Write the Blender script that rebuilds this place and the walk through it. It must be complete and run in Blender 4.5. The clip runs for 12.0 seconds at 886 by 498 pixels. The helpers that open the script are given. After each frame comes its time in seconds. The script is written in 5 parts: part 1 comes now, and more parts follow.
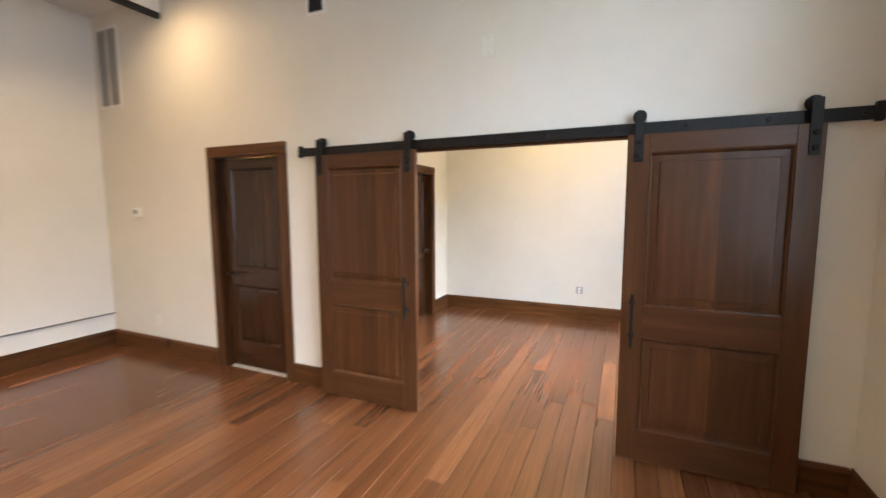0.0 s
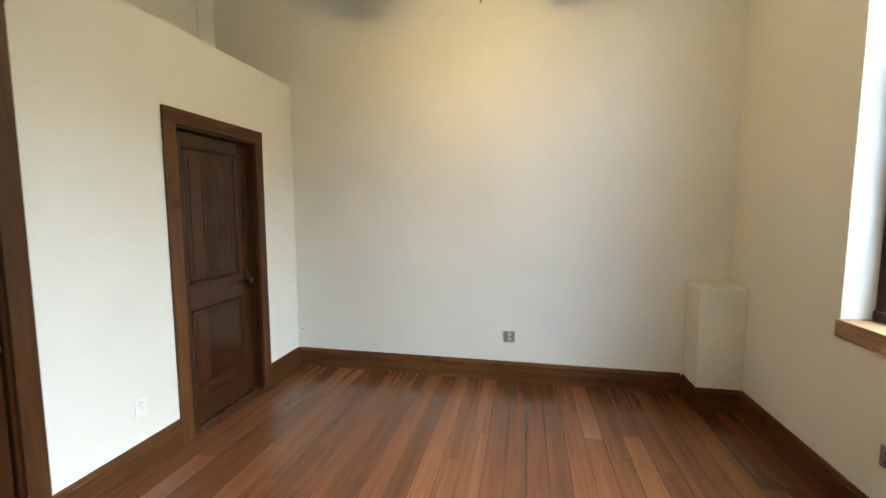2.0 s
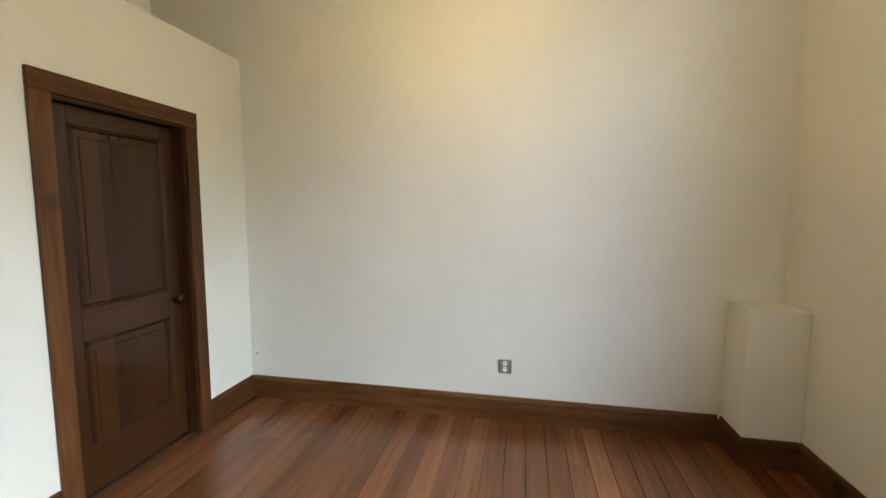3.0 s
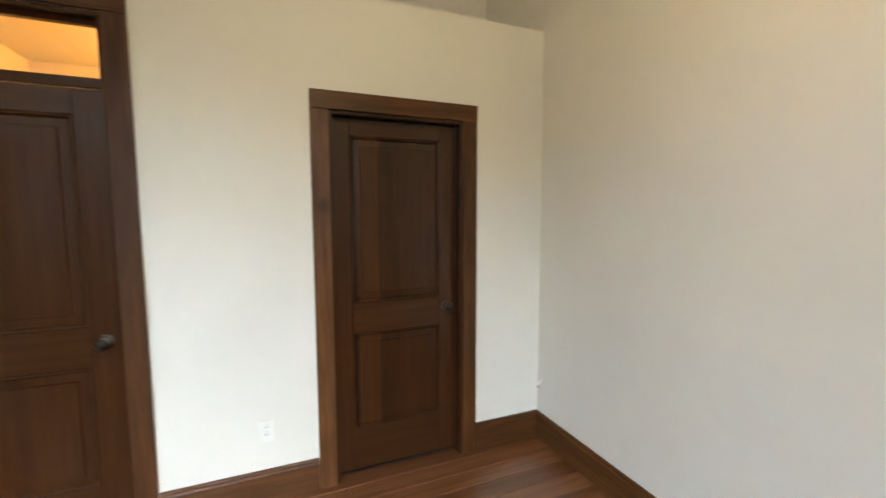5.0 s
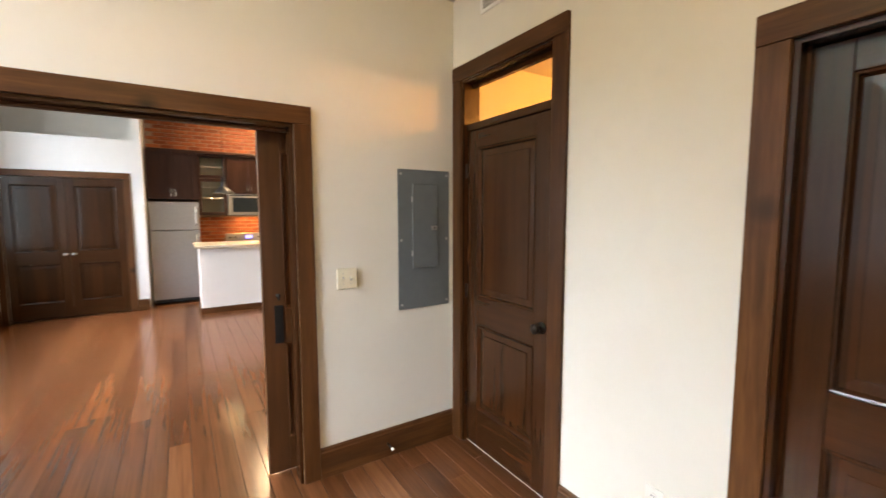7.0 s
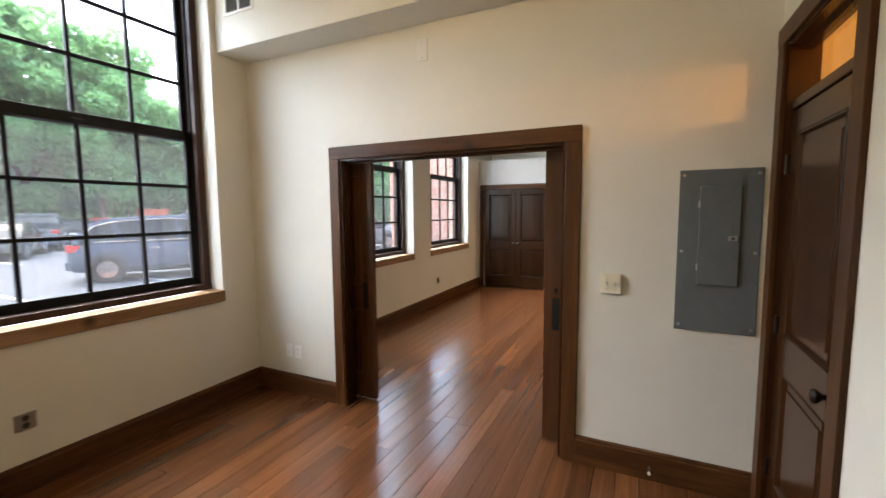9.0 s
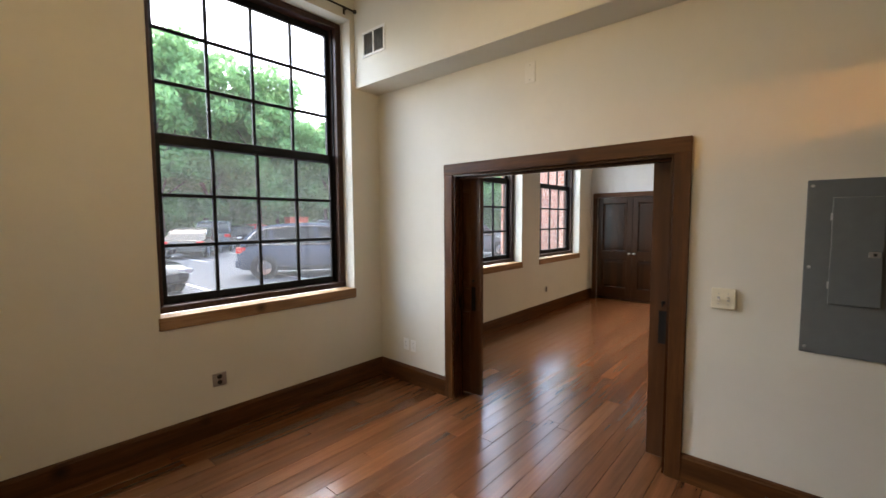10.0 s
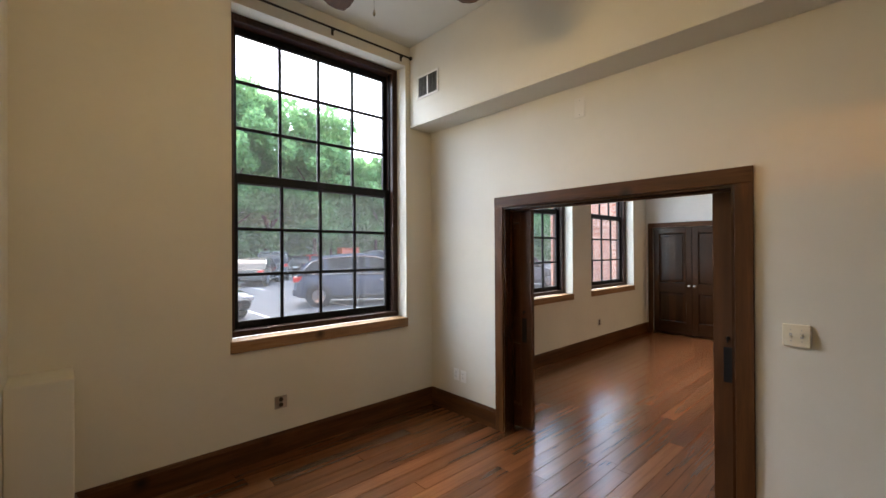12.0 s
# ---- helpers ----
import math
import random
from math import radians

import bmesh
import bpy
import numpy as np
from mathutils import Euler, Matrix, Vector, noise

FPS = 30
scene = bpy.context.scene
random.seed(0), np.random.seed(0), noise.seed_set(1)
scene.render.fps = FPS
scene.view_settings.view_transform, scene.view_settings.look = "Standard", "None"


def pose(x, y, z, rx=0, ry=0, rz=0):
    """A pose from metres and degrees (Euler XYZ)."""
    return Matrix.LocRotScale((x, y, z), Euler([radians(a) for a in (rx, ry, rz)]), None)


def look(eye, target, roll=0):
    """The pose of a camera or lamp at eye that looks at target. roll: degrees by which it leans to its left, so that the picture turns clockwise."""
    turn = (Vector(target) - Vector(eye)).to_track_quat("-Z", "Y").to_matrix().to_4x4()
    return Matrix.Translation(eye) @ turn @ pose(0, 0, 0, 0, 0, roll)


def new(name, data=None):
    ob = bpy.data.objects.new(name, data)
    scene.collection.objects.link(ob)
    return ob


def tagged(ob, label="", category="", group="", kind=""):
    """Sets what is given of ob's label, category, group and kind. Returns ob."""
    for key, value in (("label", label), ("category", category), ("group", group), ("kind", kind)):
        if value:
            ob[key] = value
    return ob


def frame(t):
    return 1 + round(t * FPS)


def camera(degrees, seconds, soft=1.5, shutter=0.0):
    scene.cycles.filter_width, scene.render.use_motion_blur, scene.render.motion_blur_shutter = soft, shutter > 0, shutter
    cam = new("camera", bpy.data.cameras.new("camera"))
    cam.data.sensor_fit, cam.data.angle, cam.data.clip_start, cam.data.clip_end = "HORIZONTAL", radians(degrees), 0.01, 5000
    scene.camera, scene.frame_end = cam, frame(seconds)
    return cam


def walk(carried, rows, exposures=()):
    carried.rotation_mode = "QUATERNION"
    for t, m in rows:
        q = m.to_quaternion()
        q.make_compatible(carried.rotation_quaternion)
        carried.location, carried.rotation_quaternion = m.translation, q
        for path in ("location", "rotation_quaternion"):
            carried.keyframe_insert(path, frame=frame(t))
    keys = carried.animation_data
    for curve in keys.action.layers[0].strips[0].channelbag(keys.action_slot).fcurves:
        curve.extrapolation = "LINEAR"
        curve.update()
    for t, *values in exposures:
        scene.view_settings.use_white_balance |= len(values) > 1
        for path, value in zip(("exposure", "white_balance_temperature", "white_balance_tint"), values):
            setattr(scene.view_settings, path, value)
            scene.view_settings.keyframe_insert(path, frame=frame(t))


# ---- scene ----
cam = camera(94.0, 12.0, soft=1.5, shutter=0.3)
PATH = [
    (0, (0.263, -0.073, 1.573), (-0.534, 1.75, 1.369), -0.2),
    (0.5, (0.159, 1.06, 1.566), (-0.405, 2.969, 1.377), -0.1),
    (1, (0.005, 1.562, 1.547), (-0.48, 3.493, 1.36), -0.1),
    (1.2, (-0.031, 1.717, 1.52), (-0.492, 3.654, 1.336), -0.0),
    (1.5, (-0.049, 1.996, 1.524), (-0.492, 3.937, 1.337), -0.1),
    (2, (-0.147, 2.354, 1.508), (-0.538, 4.306, 1.317), -0.1),
    (2.5, (-0.195, 2.735, 1.513), (-0.557, 4.692, 1.32), -0.1),
    (2.7, (-0.186, 2.856, 1.506), (-0.546, 4.814, 1.316), -0.1),
    (4.3, (0.019, 3.922, 1.533), (-1.184, 5.507, 1.333), 0.1),
    (4.5, (0.013, 4.047, 1.51), (-1.402, 5.449, 1.324), -0.2),
    (5, (-0.053, 4.301, 1.518), (-1.89, 5.069, 1.336), -0.1),
    (5.5, (-0.182, 4.546, 1.542), (-2.174, 4.555, 1.363), -0.2),
    (6, (-0.335, 4.806, 1.528), (-2.2, 4.104, 1.354), -0.1),
    (6.5, (-0.504, 4.993, 1.519), (-2.027, 3.708, 1.35), -0.1),
    (7, (-0.751, 5.107, 1.539), (-1.821, 3.426, 1.361), -0.1),
    (7.2, (-0.854, 5.135, 1.517), (-1.726, 3.342, 1.352), 0.2),
    (8.8, (-1.612, 5.368, 1.584), (-0.892, 3.511, 1.403), -0.4),
    (9, (-1.703, 5.422, 1.59), (-0.842, 3.626, 1.41), -0.4),
    (9.5, (-1.839, 5.547, 1.595), (-0.707, 3.906, 1.431), -0.4),
    (10, (-1.874, 5.616, 1.614), (-0.566, 4.11, 1.474), -0.3),
    (10.5, (-1.895, 5.668, 1.629), (-0.488, 4.25, 1.523), -0.3),
    (11, (-1.91, 5.674, 1.624), (-0.454, 4.306, 1.553), -0.3),
    (11.5, (-1.918, 5.695, 1.62), (-0.444, 4.344, 1.582), -0.3),
    (12, (-1.906, 5.7, 1.622), (-0.433, 4.348, 1.63), -0.3),
]
EXPOSURES = [(0.0, 4.9, 7100, 16), (1.0, 4.75, 7000, 13), (2.0, 4.42, 6650, 7), (4.5, 4.35, 6650, 8), (5.5, 4.45, 7050, 12), (7.0, 4.5, 7450, 16), (8.8, 4.0, 7400, 15), (9.5, 3.75, 7500, 15), (12.0, 3.5, 7400, 16)]
walk(cam, [(t, look(eye, target, roll)) for t, eye, target, roll in PATH], EXPOSURES)
FAN_W, BATH_W, DOWN_W = 2.2, 2.2, 5.0

# ---- world, sun, exposure ----
world = bpy.data.worlds.new("overcast_sky")
scene.world = world
world.use_nodes = True
wn = world.node_tree
wn.nodes.clear()
w_out = wn.nodes.new("ShaderNodeOutputWorld")
w_bg = wn.nodes.new("ShaderNodeBackground")
w_sky = wn.nodes.new("ShaderNodeTexSky")
w_sky.sky_type = "NISHITA"
w_sky.sun_disc = False
w_sky.sun_elevation = radians(53)
w_sky.sun_rotation = radians(91)
w_sky.air_density, w_sky.dust_density, w_sky.ozone_density = 1.0, 1.6, 1.4
w_hsv = wn.nodes.new("ShaderNodeHueSaturation")
w_hsv.inputs["Saturation"].default_value = 1.05
w_bg.inputs["Strength"].default_value = 0.15
wn.links.new(w_sky.outputs["Color"], w_hsv.inputs["Color"])
wn.links.new(w_hsv.outputs["Color"], w_bg.inputs["Color"])
wn.links.new(w_bg.outputs["Background"], w_out.inputs["Surface"])


def lamp(name, kind, place, energy, color, size=0.1, target=None, label="", angle=None):
    data = bpy.data.lights.new(name, kind)
    data.energy, data.color = energy, color
    if kind == "AREA":
        data.shape, data.size = "DISK", size
    elif kind == "SUN":
        data.angle = angle
    else:
        data.shadow_soft_size = size
    if kind == "SPOT":
        data.spot_size, data.spot_blend = angle, 1.0
    ob = new(name, data)
    ob.matrix_basis = look(place, target) if target else pose(*place)
    return ob


lamp("sun", "SUN", (20, -0.5, 27), 1.4, (0.72, 0.89, 1.0), target=(0, 0, 0), angle=radians(80))
WARM = (1.0, 0.70, 0.36)
lamp("fan_bulb", "POINT", (-0.46, 4.70, 2.885), FAN_W, (1.0, 0.73, 0.34), 0.05)
lamp("bath_bulb", "POINT", (-3.35, 3.95, 2.28), BATH_W, (1.0, 0.43, 0.095), 0.06)
for px in (-1.36, -2.25):
    lamp("pendant_bulb", "POINT", (px, -2.25, 1.845), 0.35, WARM, 0.03)
lamp("hood_bulb", "AREA", (-1.87, -3.6, 1.47), 0.5, (1.0, 0.55, 0.2), 0.3, target=(-1.87, -3.65, 0.0))
for px, py in ((-3.55, 2.12), (-3.3, 0.1), (-3.3, -1.5), (-2.0, -3.05)):
    lamp("downlight_bulb", "SPOT", (px, py, 3.585), DOWN_W * (3.2 if py < -3 else 0.45 if py > 2 else 1.0), (1.0, 0.74, 0.45), 0.05, target=(px, py, 0), angle=radians(168))

# area lamps added in the window openings, standing in for overcast sky light
for ya, yb, watts in ((3.14, 4.775, 0.6), (-0.08, 1.57, 1.7), (-2.29, -0.66, 1.3)):
    data = bpy.data.lights.new("window_skylight", "AREA")
    data.energy, data.color = watts, (0.64, 0.86, 1.0)
    data.shape, data.size, data.size_y = "RECTANGLE", yb - ya - 0.14, 2.45
    ob = new("window_skylight", data)
    ob.matrix_basis = look((1.575, (ya + yb) / 2, 2.23), (-3.0, (ya + yb) / 2, 2.23))

# sky portals over the three window openings, which guide the daylight only
for ya, yb in ((3.14, 4.775), (-0.08, 1.57), (-2.29, -0.66)):
    data = bpy.data.lights.new("window_daylight", "AREA")
    data.shape, data.size, data.size_y = "RECTANGLE", yb - ya + 0.1, 2.65
    data.cycles.is_portal = True
    ob = new("window_daylight", data)
    ob.matrix_basis = look((1.89, (ya + yb) / 2, 2.225), (-3.0, (ya + yb) / 2, 2.225))


# ---- materials ----
def material(name, rough=0.5, metal=0.0, spec=0.5):
    m = bpy.data.materials.new(name)
    m.use_nodes = True
    b = m.node_tree.nodes["Principled BSDF"]
    b.inputs["Roughness"].default_value = rough
    b.inputs["Metallic"].default_value = metal
    b.inputs["Specular IOR Level"].default_value = spec
    return m, m.node_tree, b


def coords(nt, stretch=(1, 1, 1), spread=0.0):
    """Object coordinates, stretched; spread shifts them from object to object."""
    tc = nt.nodes.new("ShaderNodeTexCoord")
    mp = nt.nodes.new("ShaderNodeMapping")
    mp.inputs["Scale"].default_value = stretch
    if spread:
        oi = nt.nodes.new("ShaderNodeObjectInfo")
        geo = nt.nodes.new("ShaderNodeNewGeometry")
        add = nt.nodes.new("ShaderNodeMath")
        add.operation = "ADD"
        nt.links.new(oi.outputs["Random"], add.inputs[0])
        nt.links.new(geo.outputs["Random Per Island"], add.inputs[1])
        sc = nt.nodes.new("ShaderNodeVectorMath")
        sc.operation = "SCALE"
        sc.inputs[0].default_value = (spread, spread * 0.7, spread * 1.3)
        nt.links.new(add.outputs[0], sc.inputs["Scale"])
        va = nt.nodes.new("ShaderNodeVectorMath")
        nt.links.new(tc.outputs["Object"], va.inputs[0])
        nt.links.new(sc.outputs["Vector"], va.inputs[1])
        nt.links.new(va.outputs["Vector"], mp.inputs["Vector"])
    else:
        nt.links.new(tc.outputs["Object"], mp.inputs["Vector"])
    return mp.outputs["Vector"]


def tex_noise(nt, vec, scale, detail=4.0, rough=0.55, distort=0.0):
    n = nt.nodes.new("ShaderNodeTexNoise")
    n.inputs["Scale"].default_value = scale
    n.inputs["Detail"].default_value = detail
    n.inputs["Roughness"].default_value = rough
    n.inputs["Distortion"].default_value = distort
    nt.links.new(vec, n.inputs["Vector"])
    return n.outputs["Fac"]


def ramp(nt, fac, stops):
    r = nt.nodes.new("ShaderNodeValToRGB")
    while len(r.color_ramp.elements) < len(stops):
        r.color_ramp.elements.new(0.5)
    for e, (p, c) in zip(r.color_ramp.elements, stops):
        e.position, e.color = p, (*c, 1)
    nt.links.new(fac, r.inputs["Fac"])
    return r.outputs["Color"]


def mix(nt, a, b, fac, mode="MIX"):
    m = nt.nodes.new("ShaderNodeMix")
    m.data_type, m.blend_type = "RGBA", mode
    for sock, val in ((m.inputs[6], a), (m.inputs[7], b), (m.inputs[0], fac)):
        if isinstance(val, bpy.types.NodeSocket):
            nt.links.new(val, sock)
        elif isinstance(val, tuple):
            sock.default_value = (*val, 1)
        else:
            sock.default_value = val
    return m.outputs[2]


def bump(nt, b, height, strength, distance=0.002):
    n = nt.nodes.new("ShaderNodeBump")
    n.inputs["Strength"].default_value = strength
    n.inputs["Distance"].default_value = distance
    nt.links.new(height, n.inputs["Height"])
    nt.links.new(n.outputs["Normal"], b.inputs["Normal"])


def vary_rough(nt, b, fac, lo, hi):
    r = nt.nodes.new("ShaderNodeMapRange")
    r.inputs["To Min"].default_value, r.inputs["To Max"].default_value = lo, hi
    nt.links.new(fac, r.inputs["Value"])
    nt.links.new(r.outputs["Result"], b.inputs["Roughness"])


def painted(name, color, rough=0.6, relief=0.25, scale=220.0, drift=0.04):
    m, nt, b = material(name, rough, spec=0.35)
    v = coords(nt)
    big = tex_noise(nt, v, 1.3, 3)
    mid = tex_noise(nt, v, 14.0, 4)
    lo = tuple(c * (1 - drift) for c in color)
    hi = tuple(min(1, c * (1 + drift)) for c in color)
    col = ramp(nt, big, [(0.3, lo), (0.7, hi)])
    col = mix(nt, col, tuple(c * 0.93 for c in color), ramp(nt, mid, [(0.5, (0, 0, 0)), (0.85, (0.35, 0.35, 0.35))]))
    nt.links.new(col, b.inputs["Base Color"])
    bump(nt, b, tex_noise(nt, v, scale, 5, 0.6), relief, 0.0012)
    vary_rough(nt, b, mid, rough - 0.08, rough + 0.08)
    return m


def wood(name, dark, mid_c, light, axis, rough=0.4, knots=0.0, spread=0.0, coat=0.0, tint=0.0, board=0.0, streak=0.7, cloudy=0.65, lo=(0.50, 0.45, 0.42), hi=(1.75, 1.85, 1.95), spec=0.24, relief=0.18, thin=46.0, wave=0.15, run=0.55):
    """Stained wood with its grain along one axis."""
    m, nt, b = material(name, rough, spec=spec)
    st = [7.0, 7.0, 7.0]
    st[axis] = run
    v = coords(nt, tuple(st), spread)
    grain = tex_noise(nt, v, 3.2, 6, 0.62, wave)
    st2 = [thin, thin, thin]
    st2[axis] = 2.9 * run
    fine = tex_noise(nt, coords(nt, tuple(st2), spread), 3.0, 4, 0.6)
    st3 = [1.0, 1.0, 1.0]
    st3[axis] = 0.35
    cloud = tex_noise(nt, coords(nt, tuple(st3), spread * 1.7), 2.6, 3)
    col = ramp(nt, grain, [(0.28, dark), (0.5, mid_c), (0.74, light)])
    col = mix(nt, col, dark, ramp(nt, fine, [(0.5, (0, 0, 0)), (0.8, (streak, streak, streak))]))
    col = mix(nt, col, tuple(c * 0.72 for c in mid_c), ramp(nt, cloud, [(0.42, (0, 0, 0)), (0.75, (cloudy, cloudy, cloudy))]))
    if knots:
        vk = coords(nt, (1, 1, 1), spread)
        vo = nt.nodes.new("ShaderNodeTexVoronoi")
        vo.inputs["Scale"].default_value = knots
        vo.inputs["Randomness"].default_value = 1.0
        nt.links.new(vk, vo.inputs["Vector"])
        col = mix(nt, col, tuple(c * 0.35 for c in dark), ramp(nt, vo.outputs["Distance"], [(0.03, (1, 1, 1)), (0.16, (0, 0, 0))]))
    if board:
        # glued-up staves, each with its own tone
        sx = nt.nodes.new("ShaderNodeSeparateXYZ")
        nt.links.new(coords(nt, (1, 1, 1)), sx.inputs[0])
        ad = nt.nodes.new("ShaderNodeMath")
        nt.links.new(sx.outputs["X"], ad.inputs[0])
        nt.links.new(sx.outputs["Y"], ad.inputs[1])
        mu = nt.nodes.new("ShaderNodeMath")
        mu.operation = "MULTIPLY"
        mu.inputs[1].default_value = 1 / board
        nt.links.new(ad.outputs[0], mu.inputs[0])
        fl = nt.nodes.new("ShaderNodeMath")
        fl.operation = "FLOOR"
        nt.links.new(mu.outputs[0], fl.inputs[0])
        wnz = nt.nodes.new("ShaderNodeTexWhiteNoise")
        wnz.noise_dimensions = "1D"
        nt.links.new(fl.outputs[0], wnz.inputs["W"])
        col = mix(nt, col, ramp(nt, wnz.outputs["Value"], [(0.0, (0.74, 0.73, 0.72)), (1.0, (1.28, 1.26, 1.24))]), 1.0, "MULTIPLY")
    if tint:
        oi = nt.nodes.new("ShaderNodeObjectInfo")
        geo = nt.nodes.new("ShaderNodeNewGeometry")
        ad = nt.nodes.new("ShaderNodeMath")
        nt.links.new(oi.outputs["Random"], ad.inputs[0])
        nt.links.new(geo.outputs["Random Per Island"], ad.inputs[1])
        fr = nt.nodes.new("ShaderNodeMath")
        fr.operation = "FRACT"
        nt.links.new(ad.outputs[0], fr.inputs[0])
        tone = ramp(nt, fr.outputs[0], [(0.0, lo), (0.3, (0.8, 0.78, 0.75)), (0.75, (1.08, 1.06, 1.04)), (1.0, hi)])
        col = mix(nt, col, tone, tint, "MULTIPLY")
    nt.links.new(col, b.inputs["Base Color"])
    bump(nt, b, fine, relief, 0.001)
    vary_rough(nt, b, cloud, rough - 0.02, rough + 0.03)
    if coat:
        b.inputs["Coat Weight"].default_value = coat
        b.inputs["Coat Roughness"].default_value = 0.16
    return m


def plain(name, color, rough=0.5, metal=0.0, scale=30.0, drift=0.12, relief=0.05):
    m, nt, b = material(name, rough, metal)
    v = coords(nt)
    n = tex_noise(nt, v, scale, 5)
    nt.links.new(ramp(nt, n, [(0.3, tuple(c * (1 - drift) for c in color)), (0.7, tuple(min(1, c * (1 + drift)) for c in color))]), b.inputs["Base Color"])
    vary_rough(nt, b, tex_noise(nt, v, 3.0, 3), max(0.03, rough - 0.06), rough + 0.08)
    bump(nt, b, tex_noise(nt, v, scale * 8, 3), relief, 0.001)
    return m


def glass(name, tint=(1, 1, 1), gloss=1.0, hazy=0.0):
    m = bpy.data.materials.new(name)
    m.use_nodes = True
    nt = m.node_tree
    nt.nodes.clear()
    out = nt.nodes.new("ShaderNodeOutputMaterial")
    tr = nt.nodes.new("ShaderNodeBsdfTransparent")
    tr.inputs["Color"].default_value = (*tint, 1)
    gl = nt.nodes.new("ShaderNodeBsdfGlossy")
    gl.inputs["Roughness"].default_value = 0.02
    fr = nt.nodes.new("ShaderNodeLayerWeight")
    fr.inputs["Blend"].default_value = 0.5
    pw = nt.nodes.new("ShaderNodeMath")
    pw.operation = "POWER"
    pw.inputs[1].default_value = 5.0
    nt.links.new(fr.outputs["Facing"], pw.inputs[0])
    ma = nt.nodes.new("ShaderNodeMath")
    ma.operation = "MULTIPLY_ADD"
    ma.inputs[1].default_value, ma.inputs[2].default_value = 0.6 * gloss, 0.03 * gloss
    nt.links.new(pw.outputs[0], ma.inputs[0])
    mx = nt.nodes.new("ShaderNodeMixShader")
    nt.links.new(ma.outputs[0], mx.inputs[0])
    nt.links.new(tr.outputs[0], mx.inputs[1])
    nt.links.new(gl.outputs[0], mx.inputs[2])
    # a faint translucent layer puts milky haze into the pane's own surface
    haze = nt.nodes.new("ShaderNodeBsdfTranslucent")
    haze.inputs["Color"].default_value = (0.8, 0.8, 0.8, 1)
    dm = nt.nodes.new("ShaderNodeMixShader")
    dn = tex_noise(nt, coords(nt), 3.0, 4)
    dr = nt.nodes.new("ShaderNodeMapRange")
    dr.inputs["To Min"].default_value, dr.inputs["To Max"].default_value = hazy * 0.6, hazy * 1.4
    nt.links.new(dn, dr.inputs["Value"])
    nt.links.new(dr.outputs["Result"], dm.inputs[0])
    nt.links.new(mx.outputs[0], dm.inputs[1])
    nt.links.new(haze.outputs[0], dm.inputs[2])
    nt.links.new(dm.outputs[0], out.inputs["Surface"])
    return m


def glow(name, color, strength):
    m, nt, b = material(name, 0.4)
    b.inputs["Base Color"].default_value = (*color, 1)
    b.inputs["Emission Color"].default_value = (*color, 1)
    b.inputs["Emission Strength"].default_value = strength
    return m


M_WALL = painted("cream_wall_paint", (0.675, 0.65, 0.575))
M_WALL2 = painted("white_wall_paint", (0.73, 0.705, 0.665))
M_CEIL = painted("ceiling_paint", (0.64, 0.64, 0.60), 0.75, 0.15, 160)
DK, MD, LT = (0.0325, 0.0113, 0.0038), (0.0405, 0.0143, 0.0048), (0.0525, 0.0190, 0.0063)
M_DOOR_V = wood("dark_door_wood_upright", DK, MD, LT, 2, 0.22, spec=0.38, streak=0.3)
M_DOOR_H = [wood("dark_door_wood_along_x", DK, MD, LT, 0, 0.22, spec=0.38, streak=0.3), wood("dark_door_wood_along_y", DK, MD, LT, 1, 0.22, spec=0.38, streak=0.3)]
M_PANEL = wood("dark_door_panel_wood", DK, MD, LT, 2, 0.22, board=0.125, spec=0.38, streak=0.3)
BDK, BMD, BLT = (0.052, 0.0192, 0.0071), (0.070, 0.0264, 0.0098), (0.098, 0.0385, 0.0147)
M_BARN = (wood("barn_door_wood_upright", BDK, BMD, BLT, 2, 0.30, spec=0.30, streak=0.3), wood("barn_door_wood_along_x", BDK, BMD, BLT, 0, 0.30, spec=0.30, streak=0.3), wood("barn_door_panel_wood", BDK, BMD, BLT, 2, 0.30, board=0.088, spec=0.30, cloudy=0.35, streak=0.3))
TD, TM, TL = (0.040, 0.0140, 0.0044), (0.083, 0.0310, 0.0095), (0.138, 0.0560, 0.0180)
M_TRIM_V = wood("stained_trim_wood_upright", TD, TM, TL, 2, 0.42, knots=2.6, tint=0.55)
M_TRIM = [wood("stained_trim_wood_along_x", TD, TM, TL, 0, 0.42, knots=2.6, tint=0.4), wood("stained_trim_wood_along_y", TD, TM, TL, 1, 0.42, knots=2.6, tint=0.4)]


